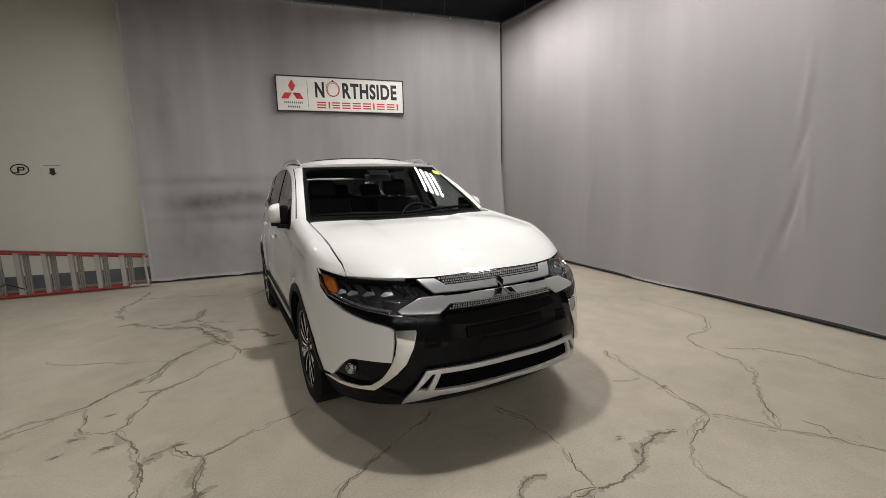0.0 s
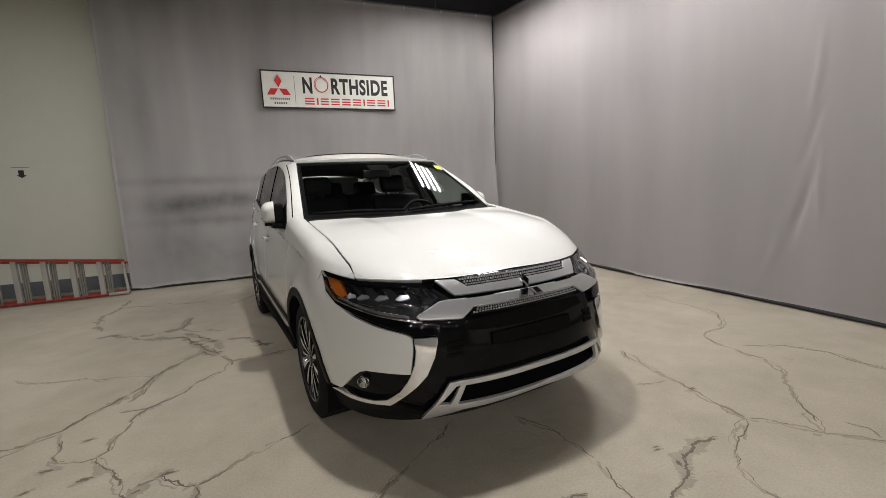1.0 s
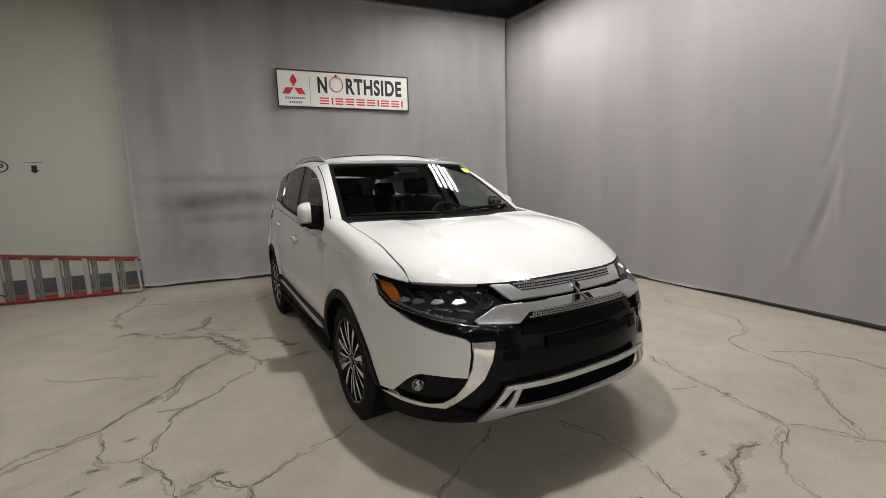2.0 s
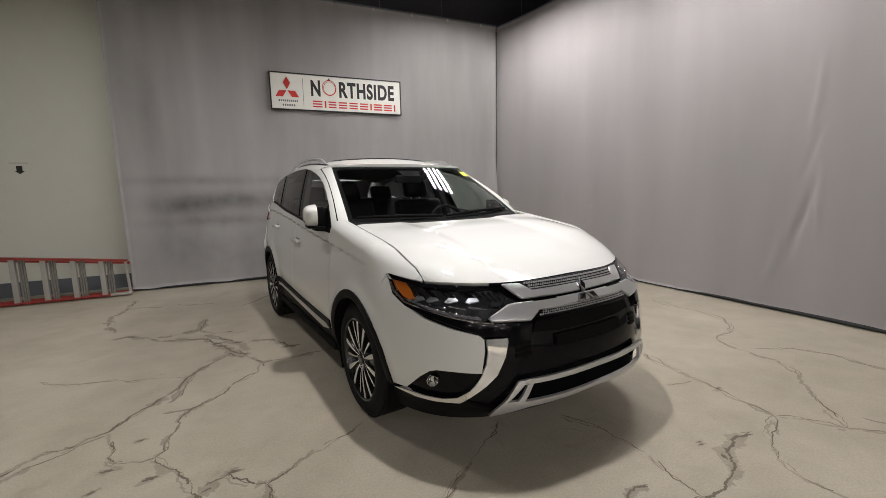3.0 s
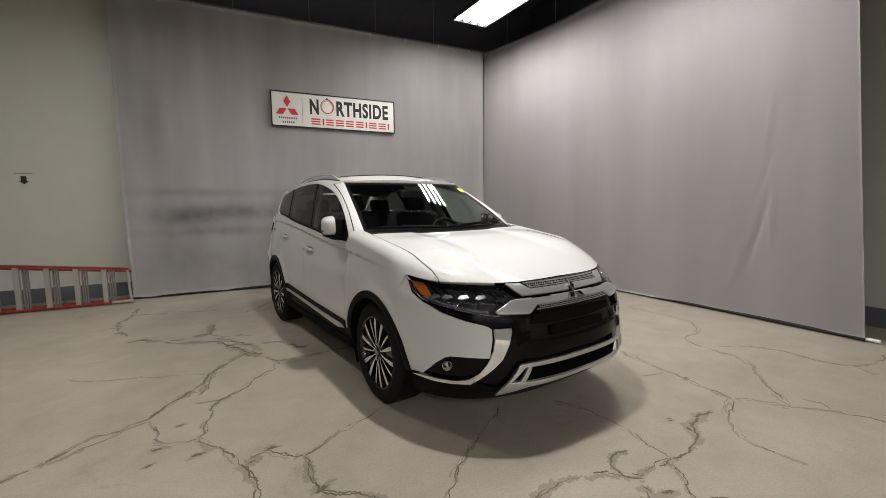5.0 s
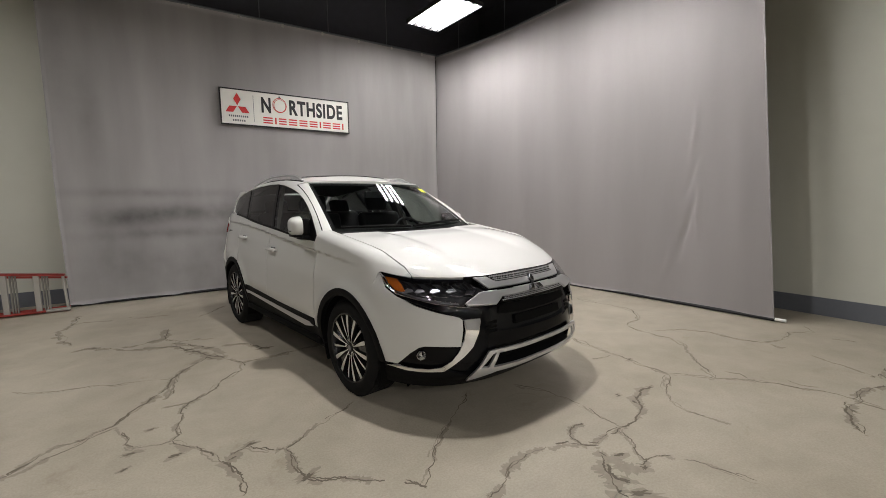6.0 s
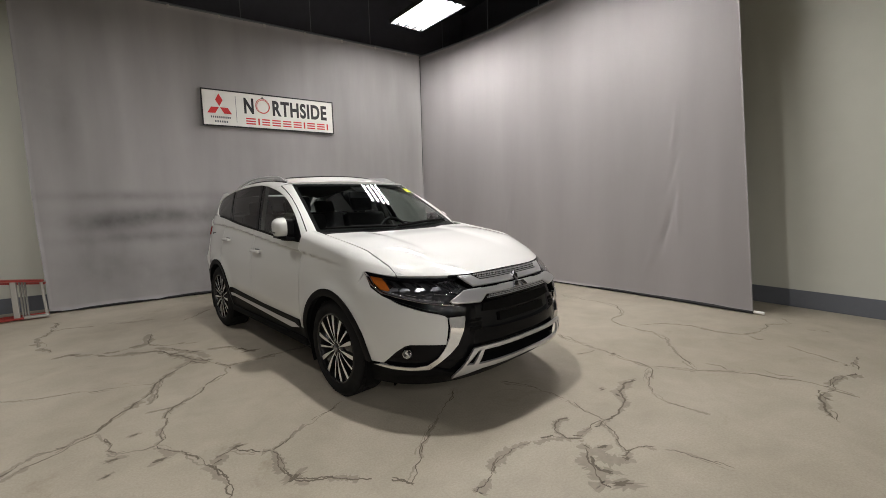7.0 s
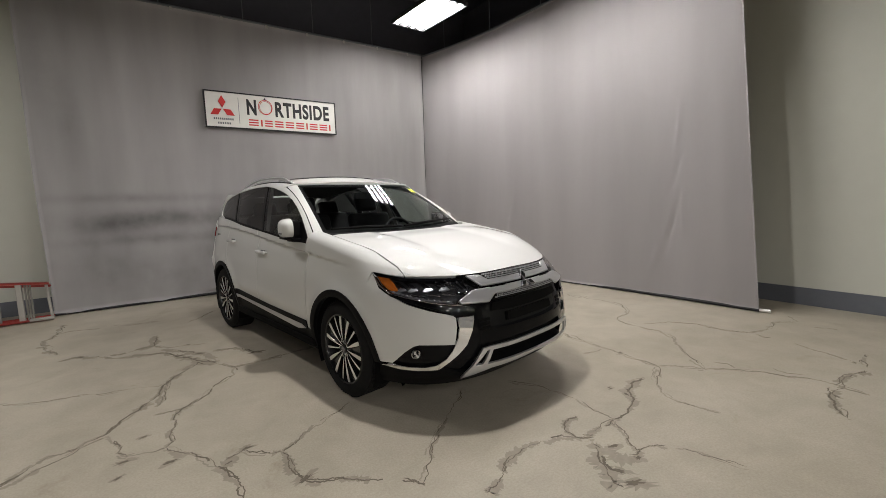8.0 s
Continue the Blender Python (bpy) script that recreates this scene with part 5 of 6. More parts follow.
# three-piece badge
BADGE = pose(0.0, -0.971, 0.834, -37, 0, 0)
SIDE_B = 0.0485
for turn in (0, 120, -120):
    bm = bmesh.new()
    long, wide = SIDE_B * 3 ** 0.5 - 0.004, SIDE_B / 2 - 0.002
    flat = [(0, 0.004), (-wide, 0.002 + long / 2), (0, long), (wide, 0.002 + long / 2)]
    mid = (0, 0.002 + long / 2)
    ring = [bm.verts.new((x, 0, z)) for x, z in flat]
    rear = [bm.verts.new((x, 0.05, z)) for x, z in flat]
    peak = [bm.verts.new((mid[0] + (x - mid[0]) * 0.78, -0.005, mid[1] + (z - mid[1]) * 0.78)) for x, z in flat]
    for k in range(4):
        bm.faces.new((ring[k], ring[(k + 1) % 4], peak[(k + 1) % 4], peak[k]))
        bm.faces.new((rear[k], rear[(k + 1) % 4], ring[(k + 1) % 4], ring[k]))
    bm.faces.new(peak)
    bmesh.ops.recalc_face_normals(bm, faces=bm.faces)
    bmesh.ops.transform(bm, matrix=BADGE @ pose(0, 0, 0, 0, turn, 0), verts=bm.verts)
    piece = part("badge_piece", bm, M_SMOKE, car, "bright-edged diamond of the badge", smooth=False)
    bm = bmesh.new()
    low, high = ([bm.verts.new((mid[0] + (x - mid[0]) * k, y, mid[1] + (z - mid[1]) * k)) for x, z in flat] for k, y in ((0.70, -0.0045), (0.62, -0.0075)))
    for k in range(4):
        bm.faces.new((low[k], low[(k + 1) % 4], high[(k + 1) % 4], high[k]))
    bm.faces.new(high)
    bmesh.ops.recalc_face_normals(bm, faces=bm.faces)
    bmesh.ops.transform(bm, matrix=BADGE @ pose(0, 0, 0, 0, turn, 0), verts=bm.verts)
    part("badge_face", bm, M_BADGE, piece, "dark chrome face", smooth=False)

# black middle of the bumper
panel("upper_intake", one_bar([(0, 0.745), (-21.3, 0.737), (-22.5, 0.692), (-12.0, 0.682), (0, 0.680)]), wall, M_MATT, car, off=-0.012, thick=0.01, label="dark upper intake", **NOSE)
panel("plate_holder", [(-15, 0.612), (-14.8, 0.662), (14.8, 0.662), (15, 0.612)], wall, M_MATT, car, off=-0.006, thick=0.016, label="black number plate recess without a plate", **NOSE)
for k in range(3):
    z = 0.646 - k * 0.026
    both("vent_slit", [(-28.2 - k * 0.3, z), (-23.4 - k * 0.2, z + 0.006), (-23.6 - k * 0.2, z - 0.010), (-28.4 - k * 0.3, z - 0.015)], wall, M_MATT, car, off=-0.017, thick=0.004, label="dark vent slit", **NOSE)
panel("lower_grille", one_bar([(0, 0.52), (-34, 0.52), (-42, 0.27), (0, 0.27)]), wall, M_MATT, car, off=-0.085, thick=0.01, label="black lower grille", **NOSE)
frame_side = [(-29.3, 0.474), (-27.7, 0.460), (-33.0, 0.375), (-29.4, 0.376), (-26.4, 0.460), (-25.2, 0.460), (-27.7, 0.376), (-26.8, 0.371), (0, 0.372), (0, 0.355), (-25.4, 0.342), (-37.0, 0.297)]
frame_top = [(-29.3, 0.474), (-25.6, 0.479), (0, 0.481), (0, 0.462), (-25.2, 0.460), (-26.4, 0.460), (-27.7, 0.460)]
panel("skid_frame", bars([frame_side, frame_top]), wall, M_SILVER, car, off=0.020, thick=0.016, label="satin silver frame of the lower grille", edge=0.004, **NOSE)
# chrome blades round the corners
blade = [(-37.0, 0.676), (-31.0, 0.678), (-31.1, 0.659), (-32.4, 0.593), (-35.2, 0.510), (-38.5, 0.458), (-43.4, 0.395), (-46.2, 0.358), (-54, 0.346), (-61.1, 0.342), (-70.0, 0.352), (-64.0, 0.360), (-58, 0.360), (-51.5, 0.366), (-47.0, 0.383), (-43.0, 0.430), (-40.6, 0.478), (-39.4, 0.508), (-37.8, 0.56), (-36.9, 0.62)]
both("chrome_blade", blade, wall, M_CHROME, car, off=0.006, thick=0.03, label="chrome blade round the bumper corner", edge=0.005, **NOSE)
both("lamp_strip", [(-70.3, 0.935), (-67.2, 0.869), (-62.3, 0.824), (-55.0, 0.801), (-46.4, 0.773), (-38.2, 0.753), (-31.8, 0.737), (-29.9, 0.722), (-30.6, 0.690), (-37.4, 0.688), (-39.6, 0.706), (-46.2, 0.738), (-54.9, 0.777), (-62.2, 0.806), (-67.8, 0.853)], wall, M_GLOSS, car, off=0.002, thick=0.02, label="gloss black strip under the headlamp", edge=0.004, **NOSE)
both("chrome_line", [(-70.5, 0.941), (-67.2, 0.871), (-62.3, 0.826), (-55.1, 0.803), (-46.5, 0.775), (-38.2, 0.755), (-34.3, 0.747), (-34.3, 0.744), (-38.2, 0.7515), (-46.4, 0.771), (-55.0, 0.799), (-62.5, 0.821), (-67.6, 0.866)], wall, M_CHROME, car, off=0.006, thick=0.012, label="thin chrome line", edge=0.002, **NOSE)

# fog lamps
fog_poly = [(-65.3, 0.372), (-59.4, 0.456), (-55.2, 0.500), (-53.0, 0.512), (-47.9, 0.515), (-39.6, 0.514), (-40.8, 0.478), (-43.2, 0.430), (-47.2, 0.384), (-51.6, 0.367), (-58, 0.361)]
for flip in (False, True):
    s = 1 if flip else -1
    fog = panel("fog_housing", fog_poly, wall, M_MATT, car, off=-0.026, thick=0.01, label="black fog lamp housing", flip=flip, **NOSE)
    p = wall(-54.6, 0.452)
    n = (wall(-53.6, 0.452) - p).cross(wall(-54.6, 0.46) - p).normalized()
    if n.dot(p - CORE) < 0:
        n = -n
    n = (n + Vector((0, -0.7, 0))).normalized()
    m = Matrix.Translation((p.x if not flip else -p.x, p.y, p.z)) @ Vector((n.x if not flip else -n.x, n.y, n.z)).to_track_quat("Z", "Y").to_matrix().to_4x4()
    bm = spun([(-0.02, 0.029), (0.012, 0.029), (0.015, 0.026), (0.010, 0.024), (-0.010, 0.012), (-0.012, 0.0)], 32)
    bmesh.ops.transform(bm, matrix=m @ pose(0, 0, -0.012, 0, -90, 0), verts=bm.verts)
    part("fog_lamp", bm, M_CHROME, fog, "round fog lamp with a bright reflector")
    bm = spun([(0.006, 0.0245), (0.012, 0.015), (0.014, 0.0)], 32)
    bmesh.ops.transform(bm, matrix=m @ pose(0, 0, -0.010, 0, -90, 0), verts=bm.verts)
    part("fog_lens", bm, M_LENS, fog, "clear lens").visible_shadow = False

# headlamps
lamp_poly = [(-70.4, 0.946), (-66.8, 0.940), (-63.3, 0.934), (-57.9, 0.923), (-53.4, 0.950), (-47.0, 0.911), (-39.2, 0.907), (-32.3, 0.903), (-27.8, 0.898), (-23.7, 0.840), (-25.2, 0.828), (-28.8, 0.823), (-35.1, 0.771), (-36.9, 0.759), (-46.5, 0.776), (-55.1, 0.804), (-62.3, 0.829), (-67.3, 0.875)]
for flip in (False, True):
    s = -1 if flip else 1
    unit = panel("headlamp", lamp_poly, wall, M_LAMPIN, car, off=-0.050, thick=0.01, label="headlamp with a clear lens, unlit", flip=flip, **NOSE)
    panel("lens", lamp_poly, wall, M_LENS, unit, off=0.001, thick=0.004, label="clear lens", flip=flip, **NOSE).visible_shadow = False
    more = dict(flip=flip, step=(1.5, 0.015), h=(0.15, 0.003))
    panel("bezel", [(-70.2, 0.944), (-63.3, 0.932), (-53.4, 0.913), (-39.2, 0.905), (-28.0, 0.897), (-28.6, 0.888), (-39.2, 0.894), (-53.4, 0.900), (-62.8, 0.916), (-68.3, 0.923)], wall, M_GLOSS, unit, off=-0.006, thick=0.03, label="gloss black brow", **more)
    panel("indicator", [(-69.0, 0.936), (-66.8, 0.886), (-63.2, 0.846), (-60.2, 0.838), (-58.8, 0.846), (-60.2, 0.885), (-62.6, 0.922)], wall, M_AMBER, unit, off=-0.012, thick=0.02, label="amber side indicator", **more)
    panel("light_strip", [(-63.0, 0.838), (-55.1, 0.808), (-46.5, 0.781), (-37.6, 0.764), (-37.7, 0.774), (-46.6, 0.792), (-55.1, 0.818), (-60.2, 0.836)], wall, M_UNLIT, unit, off=-0.010, thick=0.02, label="unlit daytime light strip", **more)

    for k in range(13):
        a = -61.0 + k * 1.85
        p = wall(a, 0.829 + 0.00272 * -(a + 61.0) + 0.00001 * (a + 61.0) ** 2)
        p += (CORE - p).normalized() * 0.011
        bm = bmesh.new()
        bmesh.ops.create_icosphere(bm, subdivisions=2, radius=0.0046, matrix=Matrix.Translation((p.x * s, p.y, p.z)))
        part("lamp_bead", bm, M_CHROME, unit, "small bright reflector bead")

    def sunk(a, z):
        p = wall(a, z)
        return p + (CORE - p).normalized() * (0.012 + 0.55 * max(0.0, z - 0.80))

    for a, tall in ((-55.6, 0.0), (-50.6, 0.0), (-44.2, 0.0), (-37.6, 0.002)):
        panel("reflector_arm", [(a - 4.6, 0.900), (a - 2.6, 0.899), (a + 1.0, 0.862), (a - 0.6, 0.856)], wall, M_SMOKE, unit, off=-0.030, thick=0.02, label="dark reflector arm", **more)
        panel("reflector_facet", [(a + 0.8, 0.862), (a - 0.8, 0.852), (a - 2.8, 0.834), (a - 1.8, 0.828), (a + 1.6, 0.838 - tall)], sunk, M_FACET, unit, off=0.0, thick=0.006, label="grey reflector facet", **more)
        panel("fin", [(a - 2.6, 0.822), (a + 3.0, 0.812), (a + 3.0, 0.815), (a - 2.6, 0.8255)], wall, M_CHROME, unit, off=-0.014, thick=0.02, **more)
    cell = [(-36.6, 0.888), (-30.6, 0.889), (-27.4, 0.851), (-30.2, 0.822), (-33.6, 0.829), (-32.2, 0.850)]
    panel("turn_cell", cell, wall, M_LAMPIN, unit, off=-0.030, thick=0.02, label="dark front indicator cell", **more)
    for k, (p0, p1) in enumerate(zip(cell, cell[1:] + cell[:1])):
        da, dz = p1[0] - p0[0], p1[1] - p0[1]
        k2 = 0.0013 / math.hypot(da * 0.011, dz)
        na, nz = -dz * k2 / 0.011, da * 0.011 * k2
        panel("cell_rim", [p0, p1, (p1[0] + na, p1[1] + nz), (p0[0] + na, p0[1] + nz)], wall, M_SMOKE, unit, off=-0.020, thick=0.012, **more)
    for k in range(3):
        panel("cell_rib", [(-34.6 + k * 1.9, 0.882), (-34.1 + k * 1.9, 0.882), (-32.4 + k * 1.7, 0.846), (-32.9 + k * 1.7, 0.846)], wall, M_SMOKE, unit, off=-0.018, thick=0.01, **more)


# ---- wheels ----
def wheel(m):
    """A wheel lying with its outer face towards -x, its hub at the origin."""
    hub = group_of("wheel", m, "black tyre on a two-tone alloy wheel", "wheel")
    hub.parent = car
    R, r = 0.349, 0.255
    tyre = spun([(0.0, r - 0.012), (-0.006, r), (-0.012, r + 0.012), (-0.016, r + 0.032), (-0.012, r + 0.056), (0.002, R - 0.014), (0.016, R - 0.004), (0.034, R), (0.10, R + 0.002), (0.19, R), (0.21, R - 0.006), (0.224, R - 0.025), (0.23, r + 0.03), (0.218, r)], 96)
    part("tyre", tyre, M_RUBBER, hub, "black tyre")
    bm = bmesh.new()
    for row, (x, w) in enumerate(((0.030, 0.030), (0.068, 0.034), (0.108, 0.034), (0.148, 0.034), (0.186, 0.030))):
        n = 72
        for k in range(n):
            a = (k + 0.37 * row) * math.tau / n
            m2 = Matrix.Rotation(a, 4, "X") @ Matrix.Translation((x, 0, R + 0.0015)) @ Matrix.Rotation(0.35 if row % 2 else -0.35, 4, "Z")
            vs = bmesh.ops.create_cube(bm, size=1.0)["verts"]
            bmesh.ops.transform(bm, matrix=m2 @ Matrix.Diagonal((w, math.tau * R / n * 0.80, 0.009, 1)), verts=vs)
    part("tread", bm, M_RUBBER, hub, "tread blocks", smooth=False)
    rim = spun([(-0.004, r - 0.004), (0.004, r), (-0.006, r + 0.002), (-0.010, r - 0.004), (-0.006, r - 0.012), (0.03, r - 0.022), (0.20, r - 0.03)], 96)
    part("rim", rim, M_RIMBLACK, hub, "black rim edge")
    part("barrel", spun([(0.004, r - 0.016), (0.07, r - 0.035), (0.20, r - 0.038)], 64), M_RIMBLACK, hub, "black inside of the rim")
    bm = bmesh.new()
    add_disc(bm, 0.135, 0.135, 0.02, pose(0.11, 0, 0, 0, 90, 0), 48)
    part("brake_disc", bm, M_RIMBLACK, hub, "dark brake disc")
    bm = bmesh.new()
    add_disc(bm, 0.235, 0.235, 0.01, pose(0.135, 0, 0, 0, 90, 0), 48)
    part("back_plate", bm, M_MATT, hub, "dark back plate")
    boss = spun([(0.06, 0.078), (0.022, 0.074), (0.012, 0.066), (0.010, 0.045), (0.016, 0.040), (0.016, 0.034), (0.004, 0.031), (0.001, 0.025), (0.0, 0.0)], 40)
    part("boss", boss, M_RIMBLACK, hub, "black hub")
    part("cap", spun([(0.003, 0.024), (-0.002, 0.021), (-0.003, 0.0)], 32), M_SMOKE, hub, "centre cap")
    def spoke_mesh(name, stations, dx, depth, mat):
        """A blade along z from rows of radius, half width, depth of its face and sideways bend."""
        bm = bmesh.new()
        rings = []
        for rr, w, x, off in stations:
            rings.append([bm.verts.new(v) for v in ((x + dx + 0.003, off - w, rr), (x + dx, off - w * 0.8, rr), (x + dx, off + w * 0.8, rr), (x + dx + 0.003, off + w, rr), (x + dx + depth, off + w * 0.9, rr), (x + dx + depth, off - w * 0.9, rr))])
        for p, q in zip(rings, rings[1:]):
            for k in range(6):
                bm.faces.new((p[k], p[(k + 1) % 6], q[(k + 1) % 6], q[k])).material_index = 0 if k == 1 else 1
        bm.faces.new(rings[0]).material_index = 1
        bm.faces.new(rings[-1][::-1]).material_index = 1
        bmesh.ops.recalc_face_normals(bm, faces=bm.faces)
        me = bpy.data.meshes.new(name)
        bm.to_mesh(me)
        bm.free()
        me.materials.append(mat)
        me.materials.append(M_RIMBLACK)
        return me

    def blade_rows(wide, bend):
        return [(0.034, 0.0036, 0.012, 0), (0.075, 0.0042, 0.004, bend * 0.1), (0.125, wide * 0.62, 0.0, bend * 0.4), (0.180, wide * 0.92, -0.001, bend * 0.8), (0.215, wide, 0.0, bend), (r - 0.008, wide * 0.96, 0.001, bend * 1.1)]

    lefts = spoke_mesh("spoke", blade_rows(0.0178, 0.005), 0.0, 0.03, M_ALLOY)
    rights = spoke_mesh("spoke", blade_rows(0.0178, -0.005), 0.0, 0.03, M_ALLOY)
    slim = spoke_mesh("spoke", blade_rows(0.0100, 0.0), 0.006, 0.03, M_ALLOY)
    web = spoke_mesh("web", [(0.040, 0.020, 0.012, 0), (0.12, 0.026, 0.0, 0), (r - 0.010, 0.044, 0.0, 0)], 0.016, 0.02, M_RIMBLACK)
    for k in range(5):
        for name, me, turn in (("spoke", lefts, -12.0), ("spoke", rights, 12.0), ("spoke", slim, 36.0), ("web", web, 0.0)):
            ob = new(name, me)
            ob.parent = hub
            ob.matrix_basis = Matrix.Rotation(k * math.tau / 5 + radians(turn) + 0.16, 4, "X")
    for k in range(5):
        a = k * math.tau / 5
        part("nut", tube([(0.022, 0.056 * math.cos(a), 0.056 * math.sin(a)), (0.004, 0.056 * math.cos(a), 0.056 * math.sin(a))], 0.0095, 6), M_CHROME, hub, "chrome wheel nut")
    return hub


first = wheel(pose(-0.862, 0, 0.349))
for mm in (pose(-0.862, WHEELBASE, 0.349, 24, 0, 0), pose(0.895, 0, 0.349, 0, 0, 180), pose(0.895, WHEELBASE, 0.349, 10, 0, 180)):
    w2 = copy_thing(first, mm)
    w2.parent = car

# ---- mirrors, handles, rails ----
for flip in (False, True):
    s = -1 if flip else 1
    bm = bmesh.new()
    bmesh.ops.create_uvsphere(bm, u_segments=44, v_segments=28, radius=1.0)
    for v in bm.verts:
        c = v.co
        k = (abs(c.x) ** 3.2 + abs(c.y) ** 2.8 + abs(c.z) ** 3.2) ** (-1 / 3.0)
        x, y, z = c.x * k, c.y * k, c.z * k
        z *= 1 - 0.16 * max(0, -y) ** 1.5 * (1 if z > 0 else 0.5) - 0.10 * max(0, -x) * (1 if z > 0 else 0)
        x = min(x, 0.12)
        v.co = Vector((x * 0.082, y * 0.112 + (0.018 * z if x > 0.3 else 0.0), z * 0.086))
    m = pose(-(0.884 if s > 0 else 0.850) * s, 0.722, 1.206, 0, 0, -8 * s) @ Matrix.Diagonal((s * 0.94, 0.94, 0.94, 1))
    bmesh.ops.transform(bm, matrix=m, verts=bm.verts)
    if flip:
        bmesh.ops.reverse_faces(bm, faces=bm.faces)
    mirror = part("door_mirror", bm, M_PAINT, car, "white door mirror, folded in")
    part("mirror_back", box((0.066, 0.205, 0.146), m @ pose(0.040, 0.004, -0.004), 0.022, 3), M_PLASTIC, mirror, "black back of the folded mirror")
    part("mirror_glass", box((0.006, 0.165, 0.118), m @ pose(0.073, 0.006, 0.0), 0.002), M_GLOSS, mirror, "dark mirror glass")
    part("mirror_foot", box((0.125, 0.110, 0.034), pose(-0.850 * s, 0.660, 1.112, 0, 6 * s, 0), 0.012), M_PLASTIC, mirror, "black mirror foot")
    part("mirror_stalk", box((0.060, 0.090, 0.060), pose(-0.858 * s, 0.675, 1.145), 0.014), M_PLASTIC, mirror, "black mirror stalk")
    part("mirror_skirt", box((0.105, 0.180, 0.022), m @ pose(-0.012, 0.0, -0.083), 0.010), M_PLASTIC, mirror, "black lower edge of the mirror")
    part("mirror_indicator", box((0.005, 0.085, 0.013), m @ pose(-0.081, -0.020, -0.040), 0.002), M_SMOKE, mirror, "clear indicator in the mirror")
    for y, z in ((1.42, 0.962), (2.30, 1.030)):
        handle = part("door_handle", box((0.024, 0.20, 0.030), pose(-(side_x(y, z) + 0.030) * s, y, z, 0, 4 * s, 0), 0.011, 3), M_PAINT, car, "white door handle")
        for dy in (-0.078, 0.078):
            part("handle_foot", box((0.04, 0.03, 0.024), pose(-(side_x(y, z) + 0.012) * s, y + dy, z), 0.006), M_PAINT, handle)
        # dark plate on the skin stands in for the shade of the grip recess
        part("handle_cup", box((0.006, 0.10, 0.055), pose(-(side_x(y, z) + 0.001) * s, y, z - 0.008), 0.002), M_SMOKE, handle, "dark plate for the shade in the grip recess")
    rail_path, foot_path = [], []
    for k in range(25):
        t = 0.06 + 0.80 * k / 24
        e = roof_edge(t)
        up = 0.042 * min(1, ramp(k, 0, 3.0) + 0.05, ramp(24 - k, 0, 3.0) + 0.05)
        rail_path.append(Vector((e.x * s + 0.012 * s, e.y, e.z + up)))
        foot_path.append(Vector((e.x * s + 0.012 * s, e.y, e.z + up * 0.45)))
    bm = bmesh.new()
    add_tube(bm, rail_path, 0.0125, 10)
    rail = part("roof_rail", bm, M_SILVER, car, "satin silver roof rail")
    for i0, i1 in ((0, 4), (20, 24)):
        bm = bmesh.new()
        add_tube(bm, [p - Vector((0, 0, 0.015)) for p in rail_path[i0:i1 + 1]], 0.015, 8)
        part("rail_foot", bm, M_SILVER, rail, "rail foot")
    bm = bmesh.new()
    add_tube(bm, [roof_edge(0.05 + 0.84 * k / 20) * 1.0 for k in range(21)] if not flip else [Vector((-roof_edge(0.05 + 0.84 * k / 20).x, roof_edge(0.05 + 0.84 * k / 20).y, roof_edge(0.05 + 0.84 * k / 20).z)) for k in range(21)], 0.009, 6)
    part("roof_gutter", bm, M_PLASTIC, car, "black roof strip")

# ---- inside ----


def seat(x, y, wide, name="seat"):
    chair = part(name, box((wide, 0.52, 0.16), pose(x, y, 0.66, 6), 0.05, 3), M_LEATHER, car, "black leather seat")
    part("backrest", box((wide, 0.13, 0.62), pose(x, y + 0.30, 0.98, -14), 0.055, 3), M_LEATHER, chair)
    return chair


def headrest(x, y, z, parent):
    part("headrest", box((0.25, 0.10, 0.17), pose(x, y, z, -10), 0.045, 3), M_LEATHER, parent, "black headrest")
    for dx in (-0.05, 0.05):
        part("post", tube([(x + dx, y - 0.005, z - 0.17), (x + dx, y, z - 0.06)], 0.007, 8), M_CHROME, parent)


for x in (-0.37, 0.37):
    c = seat(x, 1.12, 0.50)
    headrest(x, 1.52, 1.385, c)
bench = seat(0, 2.05, 1.25, "rear_bench")
for x in (-0.40, 0.0, 0.40):
    headrest(x, 2.45, 1.345, bench)
dash = bmesh.new()
prof = [(0.30, 1.03), (0.45, 1.10), (0.62, 1.115), (0.74, 1.085), (0.78, 1.02), (0.76, 0.80), (0.70, 0.60)]
rows = []
for x in np.linspace(-0.72, 0.72, 25):
    hump = 0.045 * math.exp(-((x - 0.37) / 0.17) ** 2)
    rows.append([dash.verts.new((float(x), y + 0.03 * (x / 0.72) ** 2, z + hump * ramp(y, 0.45, 0.7))) for y, z in prof])
for p, q in zip(rows, rows[1:]):
    for k in range(len(prof) - 1):
        dash.faces.new((p[k], p[k + 1], q[k + 1], q[k]))
bmesh.ops.recalc_face_normals(dash, faces=dash.faces)
part("dashboard", dash, M_TRIM, car, "black dashboard")
part("screen_unit", box((0.24, 0.02, 0.14), pose(0, 0.765, 1.03, -18), 0.008), M_GLOSS, car, "dark centre display")
bm = bmesh.new()
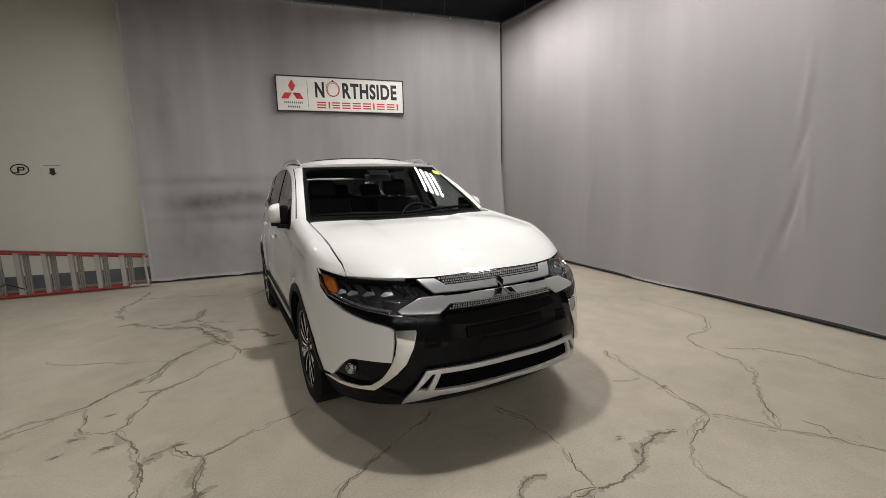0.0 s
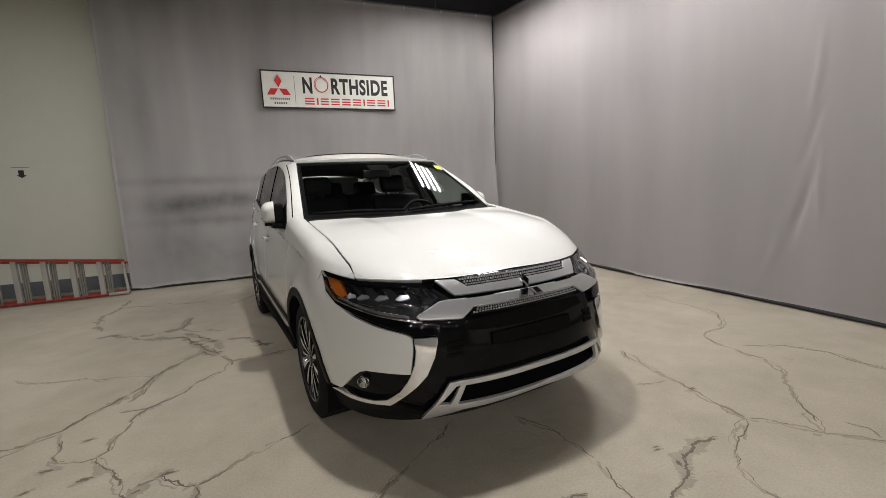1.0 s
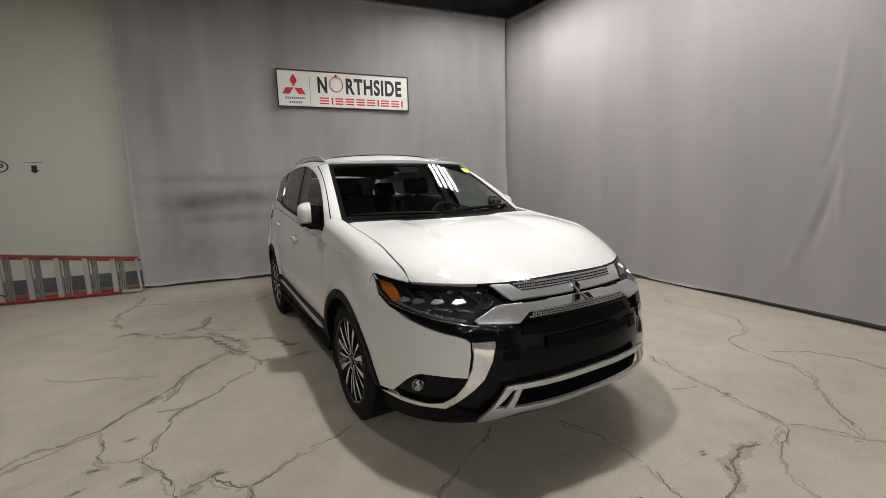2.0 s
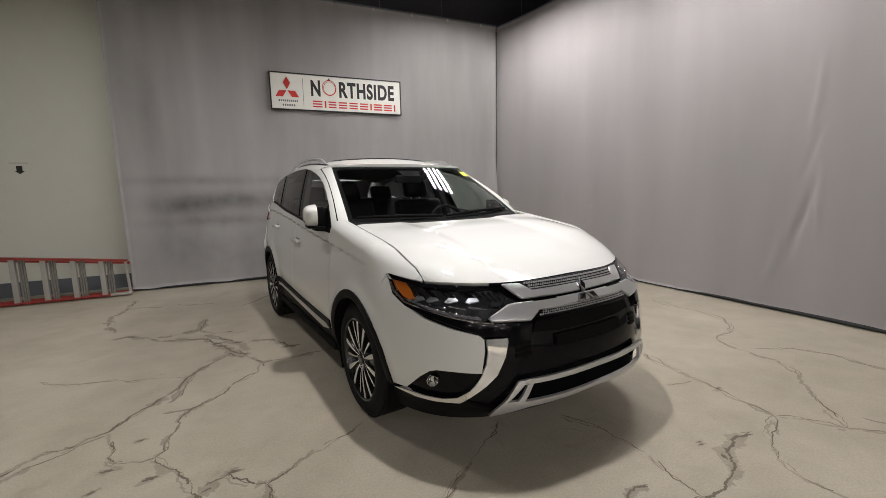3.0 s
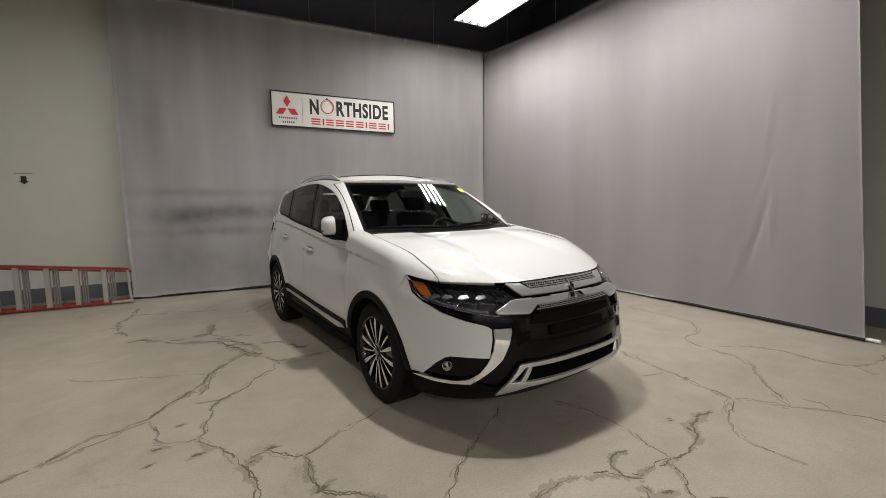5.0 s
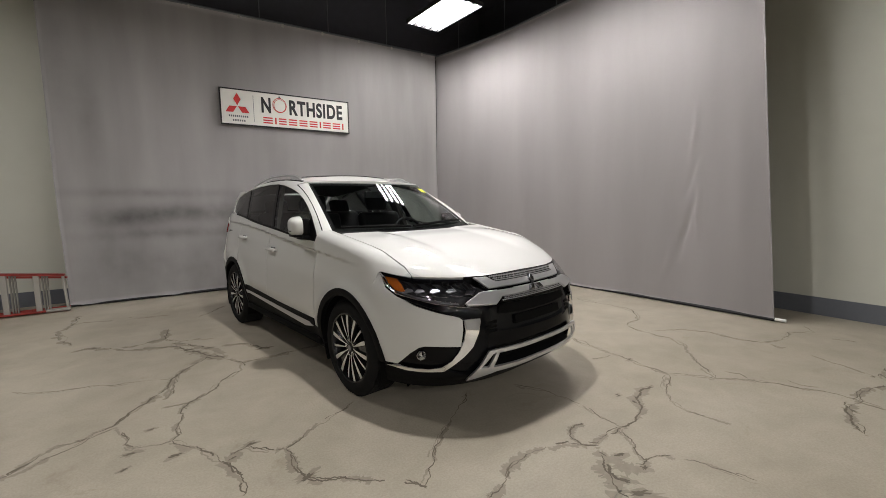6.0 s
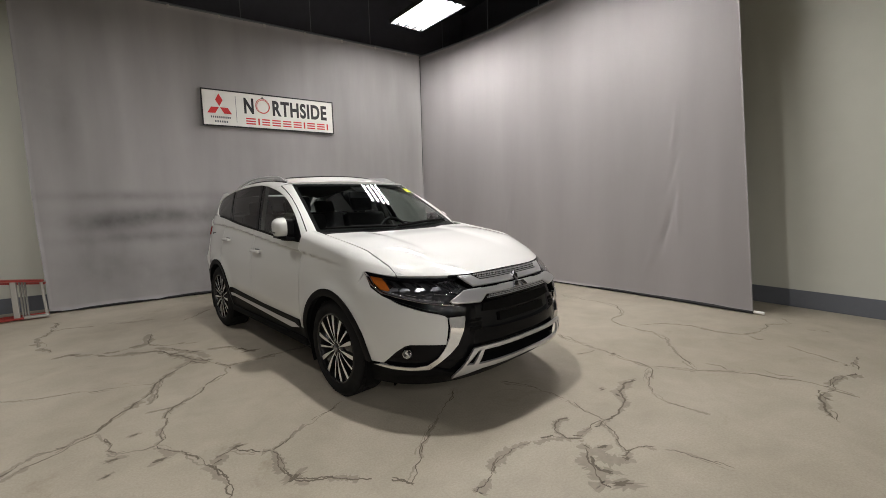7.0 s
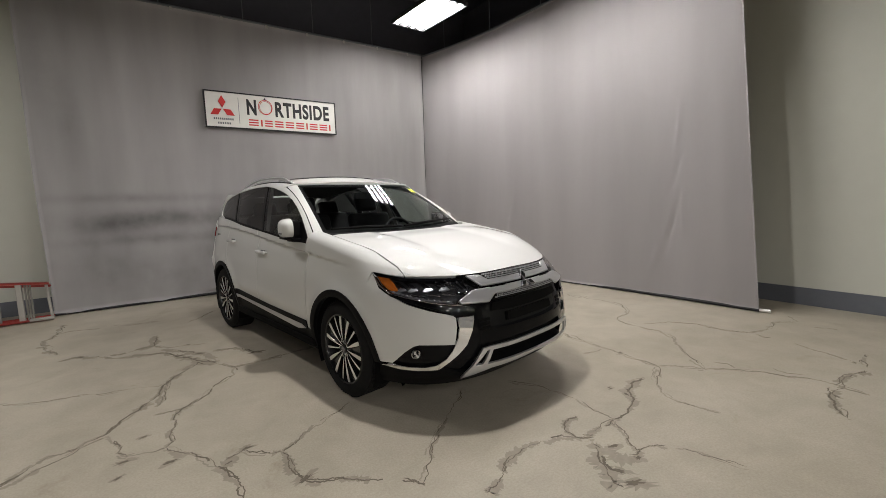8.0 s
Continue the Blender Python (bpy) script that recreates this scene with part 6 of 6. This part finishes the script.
ring = [(0.178 * math.cos(k * math.tau / 36), 0.178 * math.sin(k * math.tau / 36), 0) for k in range(37)]
add_tube(bm, ring, 0.015, 10, False)
for a in (0.1, math.pi - 0.1, -math.pi / 2):
    add_box(bm, (0.15, 0.032, 0.014), Matrix.Rotation(a, 4, "Z") @ pose(0.09, 0, -0.01), 0.005)
add_disc(bm, 0.065, 0.055, 0.05, pose(0, 0, -0.01), 24)
bmesh.ops.transform(bm, matrix=pose(0.37, 0.90, 1.06, 64, 0, 0), verts=bm.verts)
part("steering_wheel", bm, M_LEATHER, car, "black leather steering wheel")
part("rear_view_mirror", box((0.24, 0.03, 0.065), pose(0.0, 0.93, 1.47, 10), 0.015, 3), M_TRIM, car, "black rear-view mirror")
panel("headlining", [(-0.93, 0.02), (0.93, 0.02), (0.93, 0.97), (-0.93, 0.97)], roof, M_HEADLINE, car, off=-0.045, thick=0.005, step=(0.2, 0.1), h=(0.005, 0.004), label="grey headlining", core=Vector((0, 2, 0.9)))
part("cabin_floor", box((1.44, 3.0, 0.05), pose(0, 1.9, 0.36), 0.01), M_TRIM, car, "black carpet")
for s in (-1, 1):
    part("door_lining", box((0.03, 2.4, 0.62), pose(s * 0.79, 1.75, 0.78, 0, 0, 0), 0.01), M_TRIM, car, "black door lining")
    part("belt_pillar", box((0.05, 0.12, 0.55), pose(s * 0.715, 1.60, 1.30, -12, -s * 16, 0), 0.015), M_HEADLINE, car, "grey pillar lining")
part("bulkhead", box((1.40, 0.04, 0.55), pose(0, 0.42, 0.72), 0.01), M_MATT, car, "dark bulkhead")

# the left half of the body stands out a little further than the right
for ob in [o for o in bpy.data.objects if o.type == "MESH"]:
    top_one = ob
    while top_one.parent:
        top_one = top_one.parent
    if top_one != car or ob.parent.name.startswith("wheel") or ob.name.startswith(("mirror", "door_mirror")):
        continue
    for v in ob.data.vertices:
        v.co.x += 0.045 * ramp(v.co.x, -0.55, 0.55) * (1 - 0.6 * ramp(v.co.z, 1.18, 1.5))
